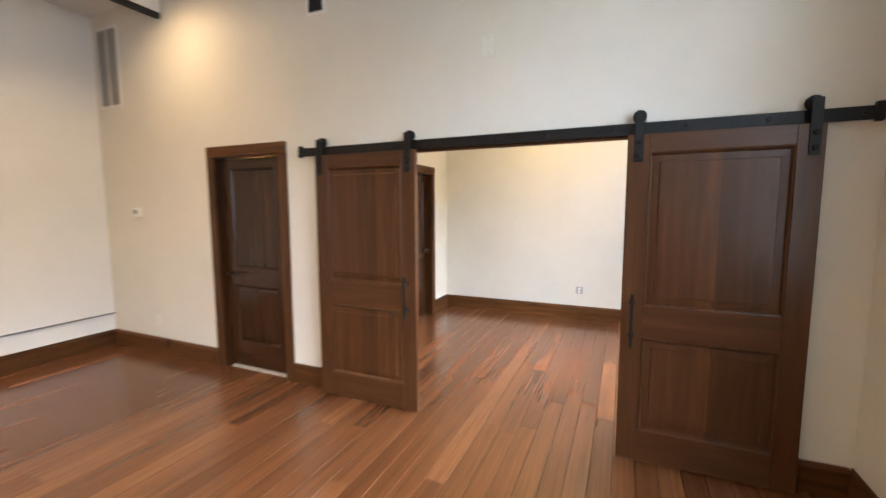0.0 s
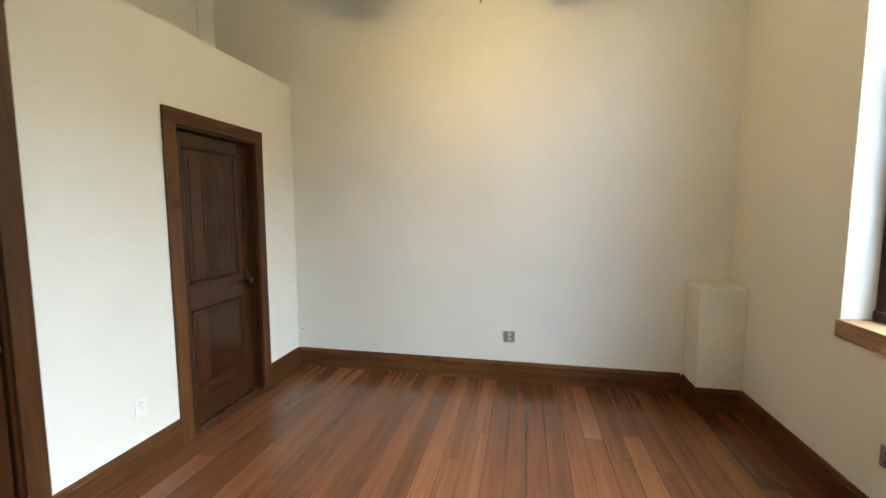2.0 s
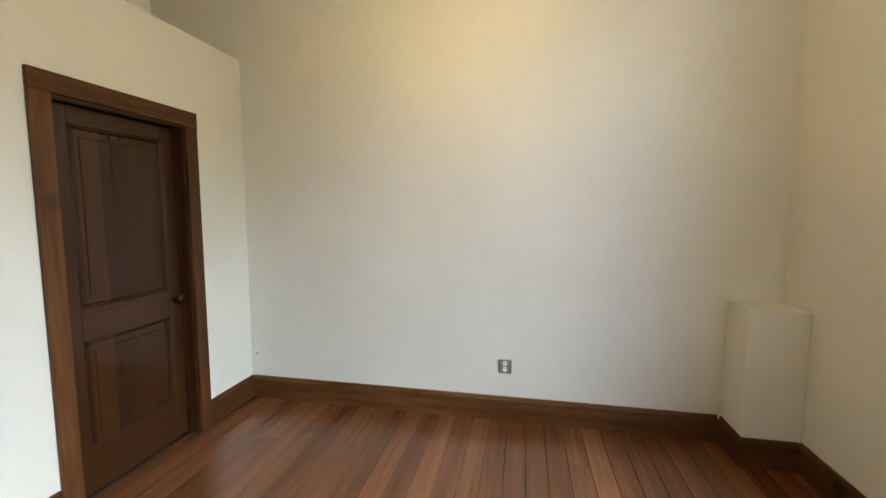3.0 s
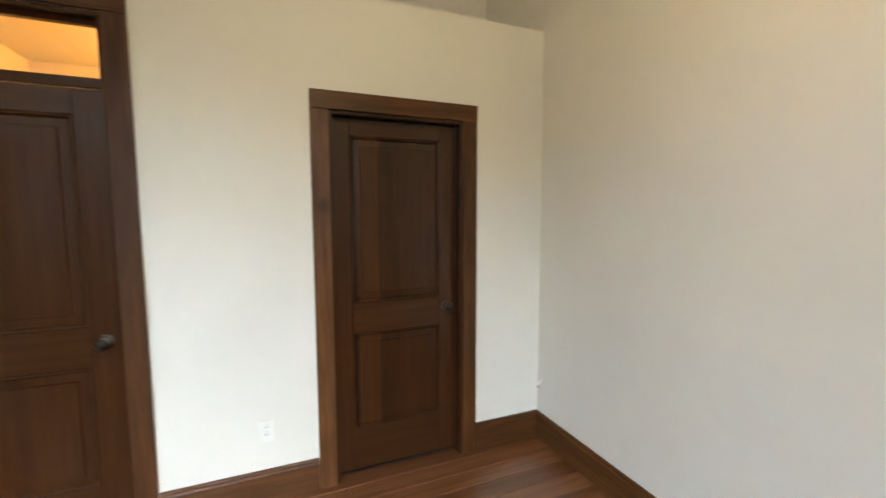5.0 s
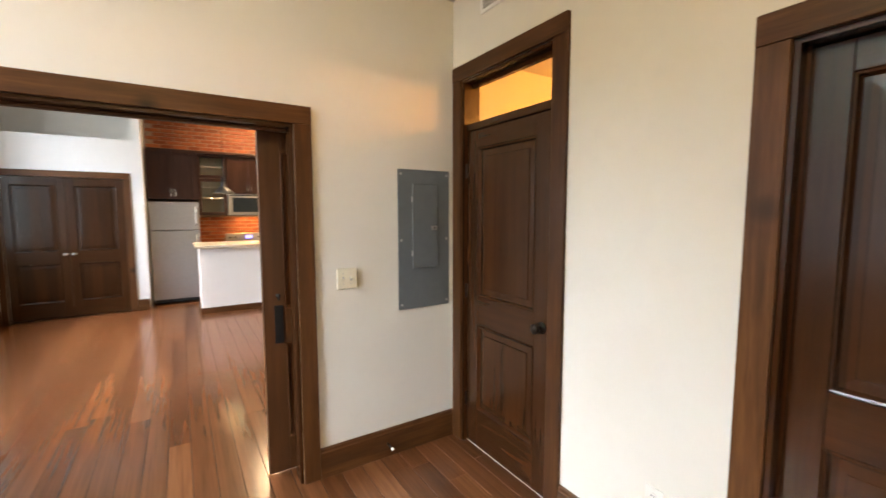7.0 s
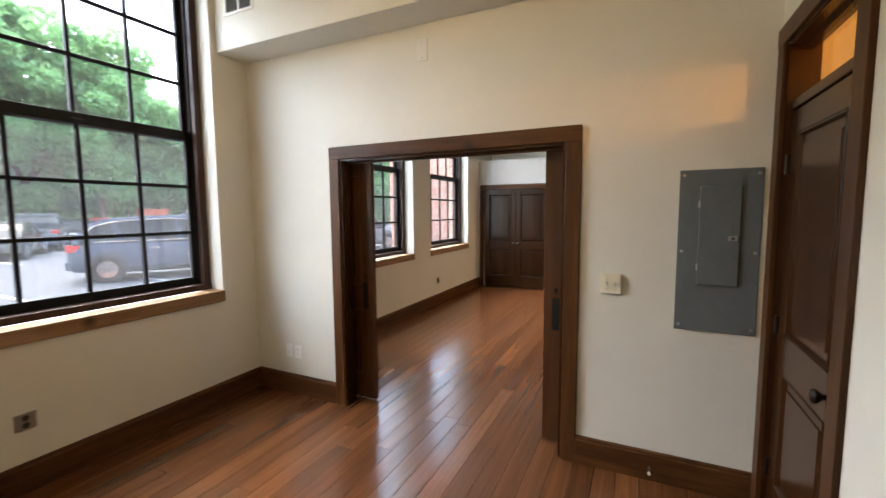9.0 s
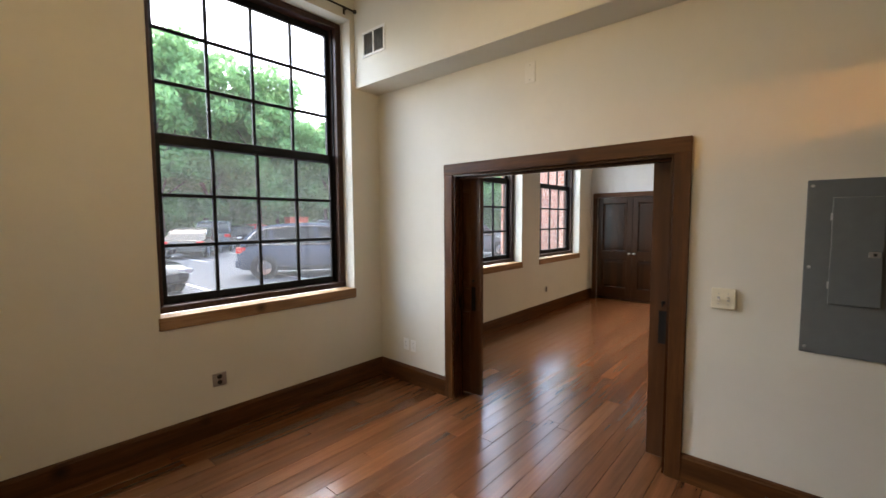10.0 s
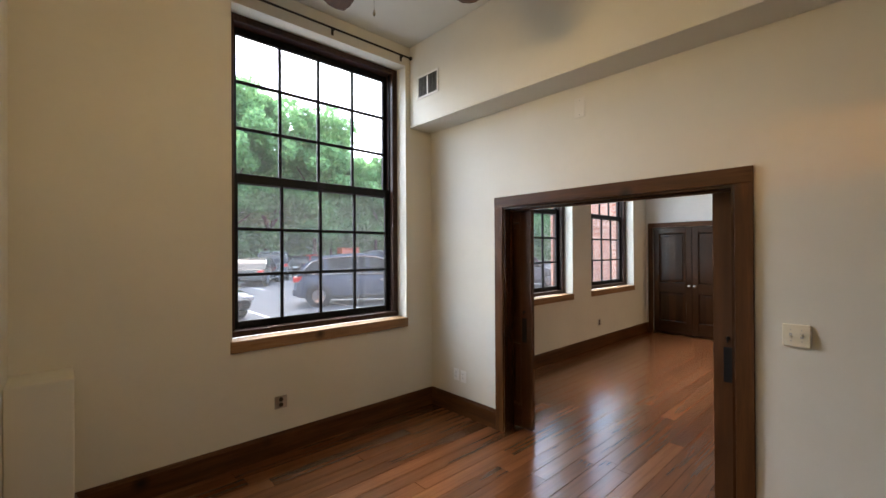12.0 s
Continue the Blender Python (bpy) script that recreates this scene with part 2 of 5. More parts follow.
def floor_wood(name, tones, rough):
    """Planks: one tone each, with long straight streaks of grain."""
    m, nt, b = material(name, rough, spec=0.5)
    oi = nt.nodes.new("ShaderNodeObjectInfo")
    geo = nt.nodes.new("ShaderNodeNewGeometry")
    ad = nt.nodes.new("ShaderNodeMath")
    nt.links.new(oi.outputs["Random"], ad.inputs[0])
    nt.links.new(geo.outputs["Random Per Island"], ad.inputs[1])
    fr = nt.nodes.new("ShaderNodeMath")
    fr.operation = "FRACT"
    nt.links.new(ad.outputs[0], fr.inputs[0])
    col = ramp(nt, fr.outputs[0], tones)
    broad = tex_noise(nt, coords(nt, (14.0, 0.30, 1.0), 9.0), 1.0, 2, 0.5)
    narrow = tex_noise(nt, coords(nt, (70.0, 0.9, 1.0), 5.0), 1.0, 2, 0.5)
    col = mix(nt, col, ramp(nt, broad, [(0.3, (0.82, 0.80, 0.78)), (0.7, (1.18, 1.19, 1.20))]), 1.0, "MULTIPLY")
    col = mix(nt, col, ramp(nt, narrow, [(0.3, (0.88, 0.87, 0.86)), (0.7, (1.09, 1.10, 1.11))]), 1.0, "MULTIPLY")
    fleck = tex_noise(nt, coords(nt, (38.0, 2.2, 1.0), 7.0), 1.0, 3, 0.6, 0.6)
    col = mix(nt, col, ramp(nt, fleck, [(0.34, (0.84, 0.82, 0.80)), (0.52, (1.0, 1.0, 1.0)), (0.72, (1.06, 1.07, 1.08))]), 1.0, "MULTIPLY")
    nt.links.new(col, b.inputs["Base Color"])
    vary_rough(nt, b, narrow, rough - 0.02, rough + 0.03)
    return m


M_FLOOR = floor_wood("reddish_floor_planks", [(0.0, (0.086, 0.0305, 0.0118)), (0.3, (0.106, 0.0390, 0.0154)), (0.75, (0.130, 0.0495, 0.0196)), (1.0, (0.160, 0.0635, 0.0256))], 0.20)
M_JOINT = plain("dark_floor_joint", (0.02, 0.010, 0.006), 0.8)
M_SILL = wood("tan_rough_sill_wood", (0.16, 0.085, 0.04), (0.29, 0.165, 0.085), (0.40, 0.25, 0.14), 1, 0.6, knots=3.0)
M_LINER = wood("window_liner_wood", (0.022, 0.010, 0.007), (0.045, 0.020, 0.013), (0.075, 0.036, 0.022), 2, 0.4)
M_SASH = plain("black_sash_paint", (0.008, 0.008, 0.009), 0.5)
M_SASH.node_tree.nodes["Principled BSDF"].inputs["Specular IOR Level"].default_value = 0.2
M_IRON = plain("black_iron", (0.014, 0.014, 0.015), 0.45, 0.6, 60, 0.2, 0.15)
M_BRONZE = plain("oil_rubbed_bronze", (0.035, 0.027, 0.023), 0.3, 0.9, 50, 0.25)
M_GREY = plain("grey_panel_enamel", (0.115, 0.130, 0.135), 0.42, 0.0, 18, 0.06)
M_WHITE = plain("white_plastic", (0.80, 0.795, 0.76), 0.35, 0, 20, 0.02)
M_PLATE = plain("off_white_plate", (0.70, 0.68, 0.62), 0.4, 0, 20, 0.02)
M_IVORY = plain("ivory_plastic", (0.70, 0.64, 0.50), 0.35, 0, 20, 0.02)
M_STEEL = plain("brushed_steel", (0.42, 0.41, 0.395), 0.32, 0.85, 40, 0.05)
M_NICKEL = plain("satin_nickel", (0.55, 0.53, 0.48), 0.25, 1.0, 40, 0.05)
M_SLOT = plain("dark_slot", (0.02, 0.02, 0.02), 0.7)
M_LOUVER = plain("grey_louver_paint", (0.40, 0.39, 0.36), 0.5)
M_GLASS = glass("clear_window_glass", hazy=0.006)
M_TRANSOM = glass("clear_transom_glass")
M_SMOKE = glass("cabinet_glass", (0.92, 0.93, 0.91))
M_BULB = glow("lamp_glass", (1.0, 0.80, 0.50), 0.8)
M_BOWL = glow("frosted_bowl_glass", (1.0, 0.74, 0.42), 0.6)
M_DISPLAY = glow("blue_display", (0.10, 0.12, 1.0), 0.35)
M_STONE = plain("beige_stone_top", (0.62, 0.52, 0.38), 0.25, 0, 60, 0.14)
M_BLADE = wood("fan_blade_wood", (0.040, 0.018, 0.010), (0.085, 0.040, 0.022), (0.13, 0.066, 0.036), 0, 0.4)
M_ASPHALT = plain("worn_asphalt", (0.033, 0.037, 0.045), 0.9, 0, 3.0, 0.18, 0.4)
M_LINE = plain("parking_line_paint", (0.40, 0.40, 0.39), 0.8, 0, 8, 0.15)
M_TYRE = plain("tyre_rubber", (0.018, 0.018, 0.018), 0.85)
M_CARGLASS = plain("car_window_glass", (0.020, 0.025, 0.028), 0.10)
M_CARGLASS.node_tree.nodes["Principled BSDF"].inputs["Specular IOR Level"].default_value = 0.09
M_BARK = plain("tree_bark", (0.10, 0.075, 0.055), 0.9, 0, 9, 0.35, 0.6)
M_CHROME = plain("chrome", (0.30, 0.31, 0.32), 0.22, 1.0)
M_TAIL = plain("red_tail_lens", (0.55, 0.02, 0.02), 0.2)
M_HEAD = plain("headlight_lens", (0.30, 0.31, 0.33), 0.15)
M_MARBLE = plain("pale_threshold_stone", (0.40, 0.37, 0.32), 0.4, 0, 25, 0.12)
M_TILE = plain("bath_floor", (0.45, 0.42, 0.38), 0.4)


def foliage(name, a, b_, c):
    m, nt, b = material(name, 0.6, spec=0.3)
    geo = nt.nodes.new("ShaderNodeNewGeometry")
    col = ramp(nt, geo.outputs["Random Per Island"], [(0.0, a), (0.5, b_), (1.0, c)])
    big = tex_noise(nt, coords(nt), 0.35, 3)
    col = mix(nt, col, tuple(v * 0.6 for v in a), ramp(nt, big, [(0.45, (0, 0, 0)), (0.75, (0.4, 0.4, 0.4))]))
    nt.links.new(col, b.inputs["Base Color"])
    tl = nt.nodes.new("ShaderNodeBsdfTranslucent")
    nt.links.new(col, tl.inputs["Color"])
    mx = nt.nodes.new("ShaderNodeMixShader")
    mx.inputs[0].default_value = 0.6
    nt.links.new(b.outputs[0], mx.inputs[1])
    nt.links.new(tl.outputs[0], mx.inputs[2])
    nt.links.new(mx.outputs[0], nt.nodes["Material Output"].inputs["Surface"])
    return m


M_LEAF = foliage("summer_leaves", (0.150, 0.315, 0.125), (0.200, 0.395, 0.160), (0.270, 0.470, 0.205))


def brick_mat(name, a, b_):
    m, nt, b = material(name, 0.85, spec=0.25)
    v = coords(nt, (1, 1, 1), 5.0)
    oi = nt.nodes.new("ShaderNodeObjectInfo")
    col = ramp(nt, oi.outputs["Random"], [(0.0, a), (1.0, b_)])
    col = mix(nt, col, tuple(c * 0.55 for c in a), ramp(nt, tex_noise(nt, v, 22, 5), [(0.45, (0, 0, 0)), (0.8, (0.8, 0.8, 0.8))]))
    nt.links.new(col, b.inputs["Base Color"])
    bump(nt, b, tex_noise(nt, v, 90, 5), 0.5, 0.003)
    return m


M_BRICK = brick_mat("red_kitchen_brick", (0.20, 0.052, 0.022), (0.36, 0.118, 0.046))
M_MORTAR = plain("grey_mortar", (0.30, 0.22, 0.17), 0.95, 0, 40, 0.2, 0.5)


def brick_wall_mat(name):
    """Far brickwork, whose single bricks are too small to build."""
    m, nt, b = material(name, 0.9, spec=0.2)
    tc = nt.nodes.new("ShaderNodeTexCoord")
    sx = nt.nodes.new("ShaderNodeSeparateXYZ")
    cx = nt.nodes.new("ShaderNodeCombineXYZ")
    ad = nt.nodes.new("ShaderNodeMath")
    nt.links.new(tc.outputs["Object"], sx.inputs[0])
    nt.links.new(sx.outputs["X"], ad.inputs[0])
    nt.links.new(sx.outputs["Y"], ad.inputs[1])
    nt.links.new(ad.outputs[0], cx.inputs["X"])
    nt.links.new(sx.outputs["Z"], cx.inputs["Y"])
    br = nt.nodes.new("ShaderNodeTexBrick")
    br.inputs["Scale"].default_value = 1.0
    br.inputs["Brick Width"].default_value = 0.215
    br.inputs["Row Height"].default_value = 0.075
    br.inputs["Mortar Size"].default_value = 0.008
    br.inputs["Color1"].default_value = (0.30, 0.115, 0.075, 1)
    br.inputs["Color2"].default_value = (0.42, 0.19, 0.13, 1)
    br.inputs["Mortar"].default_value = (0.42, 0.36, 0.31, 1)
    nt.links.new(cx.outputs[0], br.inputs["Vector"])
    col = mix(nt, br.outputs["Color"], (0.2, 0.09, 0.06), ramp(nt, tex_noise(nt, coords(nt), 1.5, 5), [(0.45, (0, 0, 0)), (0.8, (0.5, 0.5, 0.5))]))
    nt.links.new(col, b.inputs["Base Color"])
    bump(nt, b, br.outputs["Fac"], -0.4, 0.006)
    return m


M_FARBRICK = brick_wall_mat("outdoor_brickwork")


# ---- mesh helpers ----
def box(bm, x0, x1, y0, y1, z0, z1, bev=0.0, seg=1):
    vs = bmesh.ops.create_cube(bm, size=1)["verts"]
    for v in vs:
        v.co = ((x0 + x1) / 2 + v.co.x * (x1 - x0), (y0 + y1) / 2 + v.co.y * (y1 - y0), (z0 + z1) / 2 + v.co.z * (z1 - z0))
    if bev:
        es = list({e for v in vs for e in v.link_edges})
        bmesh.ops.bevel(bm, geom=es, offset=bev, segments=seg, affect="EDGES", profile=0.5)
    return bm


def rod(bm, a, b, r, r2=None, seg=12):
    a, b = Vector(a), Vector(b)
    d = b - a
    m = Matrix.Translation((a + b) / 2) @ d.to_track_quat("Z", "Y").to_matrix().to_4x4()
    bmesh.ops.create_cone(bm, cap_ends=True, segments=seg, radius1=r, radius2=r if r2 is None else r2, depth=d.length, matrix=m)
    return bm


def lathe(bm, profile, place, axis=(0, 0, 1), seg=20):
    """Turns a list of (radius, height) about an axis through place."""
    q = Vector(axis).to_track_quat("Z", "Y").to_matrix()
    rings = []
    for r, h in profile:
        rings.append([bm.verts.new(Vector(place) + q @ Vector((r * math.cos(2 * math.pi * i / seg), r * math.sin(2 * math.pi * i / seg), h))) for i in range(seg)])
    for a, b in zip(rings, rings[1:]):
        for i in range(seg):
            bm.faces.new((a[i], a[(i + 1) % seg], b[(i + 1) % seg], b[i]))
    bm.faces.new(rings[0][::-1])
    bm.faces.new(rings[-1])
    return bm


def prism(bm, outline, axis, a, b):
    """Extrudes an outline of pairs along an axis from a to b."""
    def at(p, w):
        c = list(p)
        c.insert(axis, w)
        return c
    lo = [bm.verts.new(at(p, a)) for p in outline]
    hi = [bm.verts.new(at(p, b)) for p in outline]
    n = len(outline)
    bm.faces.new(lo)
    bm.faces.new(hi[::-1])
    for i in range(n):
        bm.faces.new((lo[i], hi[i], hi[(i + 1) % n], lo[(i + 1) % n]))
    bmesh.ops.recalc_face_normals(bm, faces=bm.faces)
    return bm


def B():
    return bmesh.new()


def finish(name, bm, mat, smooth=False):
    bmesh.ops.recalc_face_normals(bm, faces=bm.faces)
    me = bpy.data.meshes.new(name)
    bm.to_mesh(me)
    bm.free()
    me.materials.append(mat)
    if smooth:
        me.shade_smooth()
        me.set_sharp_from_angle(angle=radians(40))
    return me


def single(name, bm, mat, label="", category="", group="", kind="", smooth=False):
    return tagged(new(name, finish(name, bm, mat, smooth)), label, category, group, kind)


def thing(name, x, y, z, label="", category="", group="", kind=""):
    e = new(name)
    e.empty_display_size = 0.1
    e.matrix_basis = pose(x, y, z)
    return tagged(e, label, category, group, kind)


def part(name, bm, mat, parent, label="", smooth=False, local=False):
    """Links one mesh under a thing or part. Its places are the world's, or with local the thing's own."""
    me = bm if isinstance(bm, bpy.types.Mesh) else finish(name, bm, mat, smooth)
    ob = new(name, me)
    ob.parent = parent
    if not local and parent.type == "EMPTY":
        ob.matrix_parent_inverse = parent.matrix_basis.inverted()
    return tagged(ob, label)


def wall_mesh(axis, f, g, u0, u1, z0, z1, holes=()):
    """A wall across an axis (0: x, 1: y) between f and g, from u0 to u1, with through openings (u0, u1, z0, z1)."""
    us = sorted({u0, u1, *[h[0] for h in holes], *[h[1] for h in holes]})
    zs = sorted({z0, z1, *[h[2] for h in holes], *[h[3] for h in holes]})
    solid = {}
    for i in range(len(us) - 1):
        for j in range(len(zs) - 1):
            cu, cz = (us[i] + us[i + 1]) / 2, (zs[j] + zs[j + 1]) / 2
            solid[i, j] = not any(h[0] < cu < h[1] and h[2] < cz < h[3] for h in holes)
    bm = B()

    def quad(*ps):
        bm.faces.new([bm.verts.new((w, u, z) if axis == 0 else (u, w, z)) for w, u, z in ps])

    for (i, j), s in solid.items():
        if not s:
            continue
        a, b, c, d = us[i], us[i + 1], zs[j], zs[j + 1]
        for w in (f, g):
            quad((w, a, c), (w, b, c), (w, b, d), (w, a, d))
        if not solid.get((i - 1, j)):
            quad((f, a, c), (g, a, c), (g, a, d), (f, a, d))
        if not solid.get((i + 1, j)):
            quad((f, b, c), (g, b, c), (g, b, d), (f, b, d))
        if not solid.get((i, j - 1)):
            quad((f, a, c), (g, a, c), (g, b, c), (f, b, c))
        if not solid.get((i, j + 1)):
            quad((f, a, d), (g, a, d), (g, b, d), (f, b, d))
    bmesh.ops.remove_doubles(bm, verts=bm.verts, dist=0.0005)
    return bm


# ---- structure ----
XW, XE, YS, YN = -2.30, 1.435, 2.80, 5.93
XM, YP, YC, YK = -5.10, 2.70, -2.88, -3.87
HB, HM = 3.70, 3.62
DOOR1 = (2.91, 3.675, 0.0, 2.36)
DOOR2 = (4.595, 5.365, 0.0, 2.045)
NORTHDOOR = (-3.30, -2.50, 0.0, 2.045)
OPENING = (-1.28, 0.450, 0.0, 2.005)
WINDOWS = [(3.14, 4.775), (-0.08, 1.57), (-2.29, -0.66)]
WZ0, WZ1 = 0.95, 3.50

single("wall_east", wall_mesh(0, XE, XE + 0.315, -4.1, YN + 0.2, -0.3, 4.2, [(a, b, WZ0 - 0.03, WZ1) for a, b in WINDOWS]), M_WALL,
       "cream-painted outer wall with three tall window openings", "wall", kind="structure")
single("wall_partition", wall_mesh(1, YP, YS, XM, XE, 0, 3.72, [OPENING, NORTHDOOR]), M_WALL,
       "cream-painted partition wall with a wide doorway", "wall", kind="structure")
single("wall_north", wall_mesh(1, YN, YN + 0.2, -4.0, XE, 0, 3.9), M_WALL, "plain cream-painted bedroom wall", "wall", kind="structure")
single("wall_west_bedroom", wall_mesh(0, XW - 0.12, XW, YS, YN, 0, 2.635, [DOOR1, DOOR2]), M_WALL,
       "cream-painted wall with two dark wooden doors", "wall", kind="structure")
single("wall_west_upper", wall_mesh(0, XW - 0.12, XW, YS, 3.85, 2.635, HB), M_WALL, "upper part of the cream bedroom wall", "wall", kind="structure")
single("wall_recess_side", box(B(), -3.06, XW - 0.12, 3.75, 3.85, 2.635, HB), M_WALL, "side of the recess above the closet block", "wall", kind="structure")
single("wall_recess_back", wall_mesh(0, -3.2, -3.06, 3.75, YN, 2.635, HB), M_WALL, "back of the recess above the closet block", "wall", kind="structure")
single("ledge", box(B(), -3.20, XW - 0.121, YS, YN, 2.56, 2.634), M_WALL, "flat painted ledge on top of the closet block", "ledge", kind="structure")
single("wall_west_main", wall_mesh(0, XM - 0.15, XM, -4.1, 6.1, 0, 3.72), M_WALL2, "white-painted wall of the living room", "wall", kind="structure")
single("wall_closet", wall_mesh(1, YC - 0.11, YC, -0.19, XE, 0, 2.64, [(-0.055, 1.30, 0, 2.05)]), M_WALL2,
       "white-painted wall round the double closet doors", "wall", kind="structure")
single("wall_closet_side", wall_mesh(0, -0.30, -0.19, YK, YC, 0, HM), M_WALL2, "white-painted end wall beside the fridge", "wall", kind="structure")
single("wall_closet_recess", wall_mesh(1, YK, YK + 0.10, -0.19, XE, 0, HM), M_WALL2, "back of the recess above the closet", "wall", kind="structure")
single("ledge_closet", box(B(), -0.19, XE, YK + 0.10, YC - 0.111, 2.58, 2.638), M_WALL2, "flat painted top of the closet block", "ledge", kind="structure")
WALL_KITCHEN = single("wall_kitchen", wall_mesh(1, YK - 0.2, YK - 0.012, XM, XE, 0, 3.9), M_MORTAR, "exposed red brick kitchen wall", "wall", kind="structure")
single("wall_bath_west", wall_mesh(0, -4.0, -3.88, YS, YN, 0, 2.56), M_WALL, "plain wall of the bathroom", "wall", kind="structure")
single("wall_bath_divider", wall_mesh(1, 4.36, 4.44, -3.88, XW - 0.12, 0, 2.56), M_WALL, "plain dividing wall behind the two doors", "wall", kind="structure")
single("bath_ceiling", box(B(), -3.88, -3.2, YS, YN, 2.56, 2.634), M_CEIL, "bathroom ceiling", "ceiling", kind="structure")
single("ceiling_bedroom", box(B(), -4.0, XE, YS, YN, HB, HB + 0.12), M_CEIL, "high pale bedroom ceiling", "ceiling", kind="structure")
single("ceiling_main", box(B(), XM, XE, YK - 0.012, YP, HM, HM + 0.12), M_CEIL, "high pale living room ceiling", "ceiling", kind="structure")
single("soffit_bedroom", box(B(), XW, XE - 0.002, YS + 0.001, 3.09, 2.875, HB - 0.002, 0.004), M_WALL, "boxed duct soffit along the top of the wall", "soffit", kind="structure")
single("pipe_chase", box(B(), 1.124, XE - 0.002, 5.658, YN - 0.002, 0, 0.935, 0.006, 2), M_WALL, "low painted boxed-in corner", "pipe chase", kind="structure")
single("bulkhead_main", box(B(), -3.99, -3.93, YK, YP - 0.002, 3.45, HM - 0.002), M_WALL2, "shallow painted ceiling bulkhead", "bulkhead", kind="structure")
single("bulkhead_strip", box(B(), -3.985, -3.93, YK, YP - 0.003, 3.398, 3.448, 0.004), M_SASH, "dark strip under the ceiling bulkhead", "trim", kind="structure")
single("floor_bath", box(B(), XM, XW - 0.13, YP + 0.02, YN, -0.06, -0.002), M_TILE, "plain bathroom floor", "floor", kind="structure")


def baseboard(axis, face, side, a, b, mat=None):
    """Moulded board 0.176 high on a wall; side: which way it stands proud."""
    t = 0.020 * side
    if axis == 0:
        out = [(face, 0.0), (face + t, 0.0), (face + t, 0.150), (face + t * 0.75, 0.158), (face + t * 0.7, 0.168), (face + t * 0.35, 0.176), (face, 0.176)]
        bm = prism(B(), out, 1, a, b)
        m = M_TRIM[1]
    else:
        out = [(face, 0.0), (face + t, 0.0), (face + t, 0.150), (face + t * 0.75, 0.158), (face + t * 0.7, 0.168), (face + t * 0.35, 0.176), (face, 0.176)]
        bm = prism(B(), out, 0, a, b)
        m = M_TRIM[0]
    return single("baseboard", bm, m, "tall stained wooden baseboard with small knots", "baseboard", kind="structure")


baseboard(1, YN, -1, XW + 0.02, 1.104)
baseboard(0, 1.124, -1, 5.638, YN - 0.02)
baseboard(1, 5.658, -1, 1.124, XE - 0.02)
baseboard(0, XE, -1, YS + 0.02, 5.658)
baseboard(1, YS, 1, XW + 0.0, -1.372)
baseboard(1, YS, 1, 0.542, XE - 0.0)
baseboard(0, XW, 1, 3.767, 4.503)
baseboard(0, XW, 1, 5.457, YN)
baseboard(1, YP, -1, XM + 0.02, -3.392)
baseboard(1, YP, -1, -2.408, -1.30)
baseboard(1, YP, -1, 0.476, XE - 0.02)
baseboard(0, XE, -1, YC + 0.02, YP)
baseboard(0, XM, 1, YK, YP)
baseboard(1, YC, 1, -0.30, -0.147)
baseboard(1, YC, 1, 1.397, XE)


# ---- doors ----
def oriented(axis, face, side):
    """Maps (u, d, z) to the world: u along the wall, d out of it from face on the given side."""
    if axis == 0:
        return lambda u, d, z: (face + side * d, u, z)
    return lambda u, d, z: (u, face + side * d, z)


def obox(bm, at, u0, u1, d0, d1, z0, z1, bev=0.0, seg=1):
    a, b = at(u0, d0, z0), at(u1, d1, z1)
    return box(bm, min(a[0], b[0]), max(a[0], b[0]), min(a[1], b[1]), max(a[1], b[1]), z0, z1, bev, seg)


def panel_mesh(at, u0, u1, z0, z1, deep=0.013, wide=0.020):
    """A sunk panel with a sloping bead round it, its rim at depth 0; deep measures inwards."""
    bm = B()
    loops = []
    for inset, d in ((0.0, 0.0), (0.004, 0.004), (wide * 0.55, 0.001), (wide * 0.8, -deep * 0.55), (wide, -deep), (wide + 0.036, -deep * 0.8), (wide + 0.039, -deep * 0.35)):
        loops.append([bm.verts.new(at(u, d, z)) for u, z in ((u0 + inset, z0 + inset), (u1 - inset, z0 + inset), (u1 - inset, z1 - inset), (u0 + inset, z1 - inset))])
    for a, b in zip(loops, loops[1:]):
        for i in range(4):
            bm.faces.new((a[i], a[(i + 1) % 4], b[(i + 1) % 4], b[i]))
    bm.faces.new(loops[-1])
    return bm


def leaf_parts(root, axis, face, side, u0, u1, z0, z1, stile, panels, thick=0.04, back=True, mats=None):
    """Stiles, rails and panels of a two-panel door whose front lies at face; panels: (z0, z1) from below."""
    at = oriented(axis, face, side)
    upright, horiz, sunk = mats or (M_DOOR_V, M_DOOR_H[1 if axis == 0 else 0], M_PANEL)
    body = part("leaf", obox(B(), at, u0, u0 + stile, -thick, 0, z0, z1, 0.002), upright, root)
    part("stile", obox(B(), at, u1 - stile, u1, -thick, 0, z0, z1, 0.002), upright, body)
    edges = [z0] + [z for p in panels for z in p] + [z1]
    for a, b in zip(edges[::2], edges[1::2]):
        part("rail", obox(B(), at, u0 + stile, u1 - stile, -thick, -0.0004, a, b, 0.002), horiz, body)
    for a, b in panels:
        part("door_panel", panel_mesh(at, u0 + stile, u1 - stile, a, b), sunk, body, "glued-up stave panel")
        if back:
            bat = oriented(axis, face - side * thick, -side)
            part("door_panel", panel_mesh(bat, u0 + stile, u1 - stile, a, b), sunk, body)
    return body


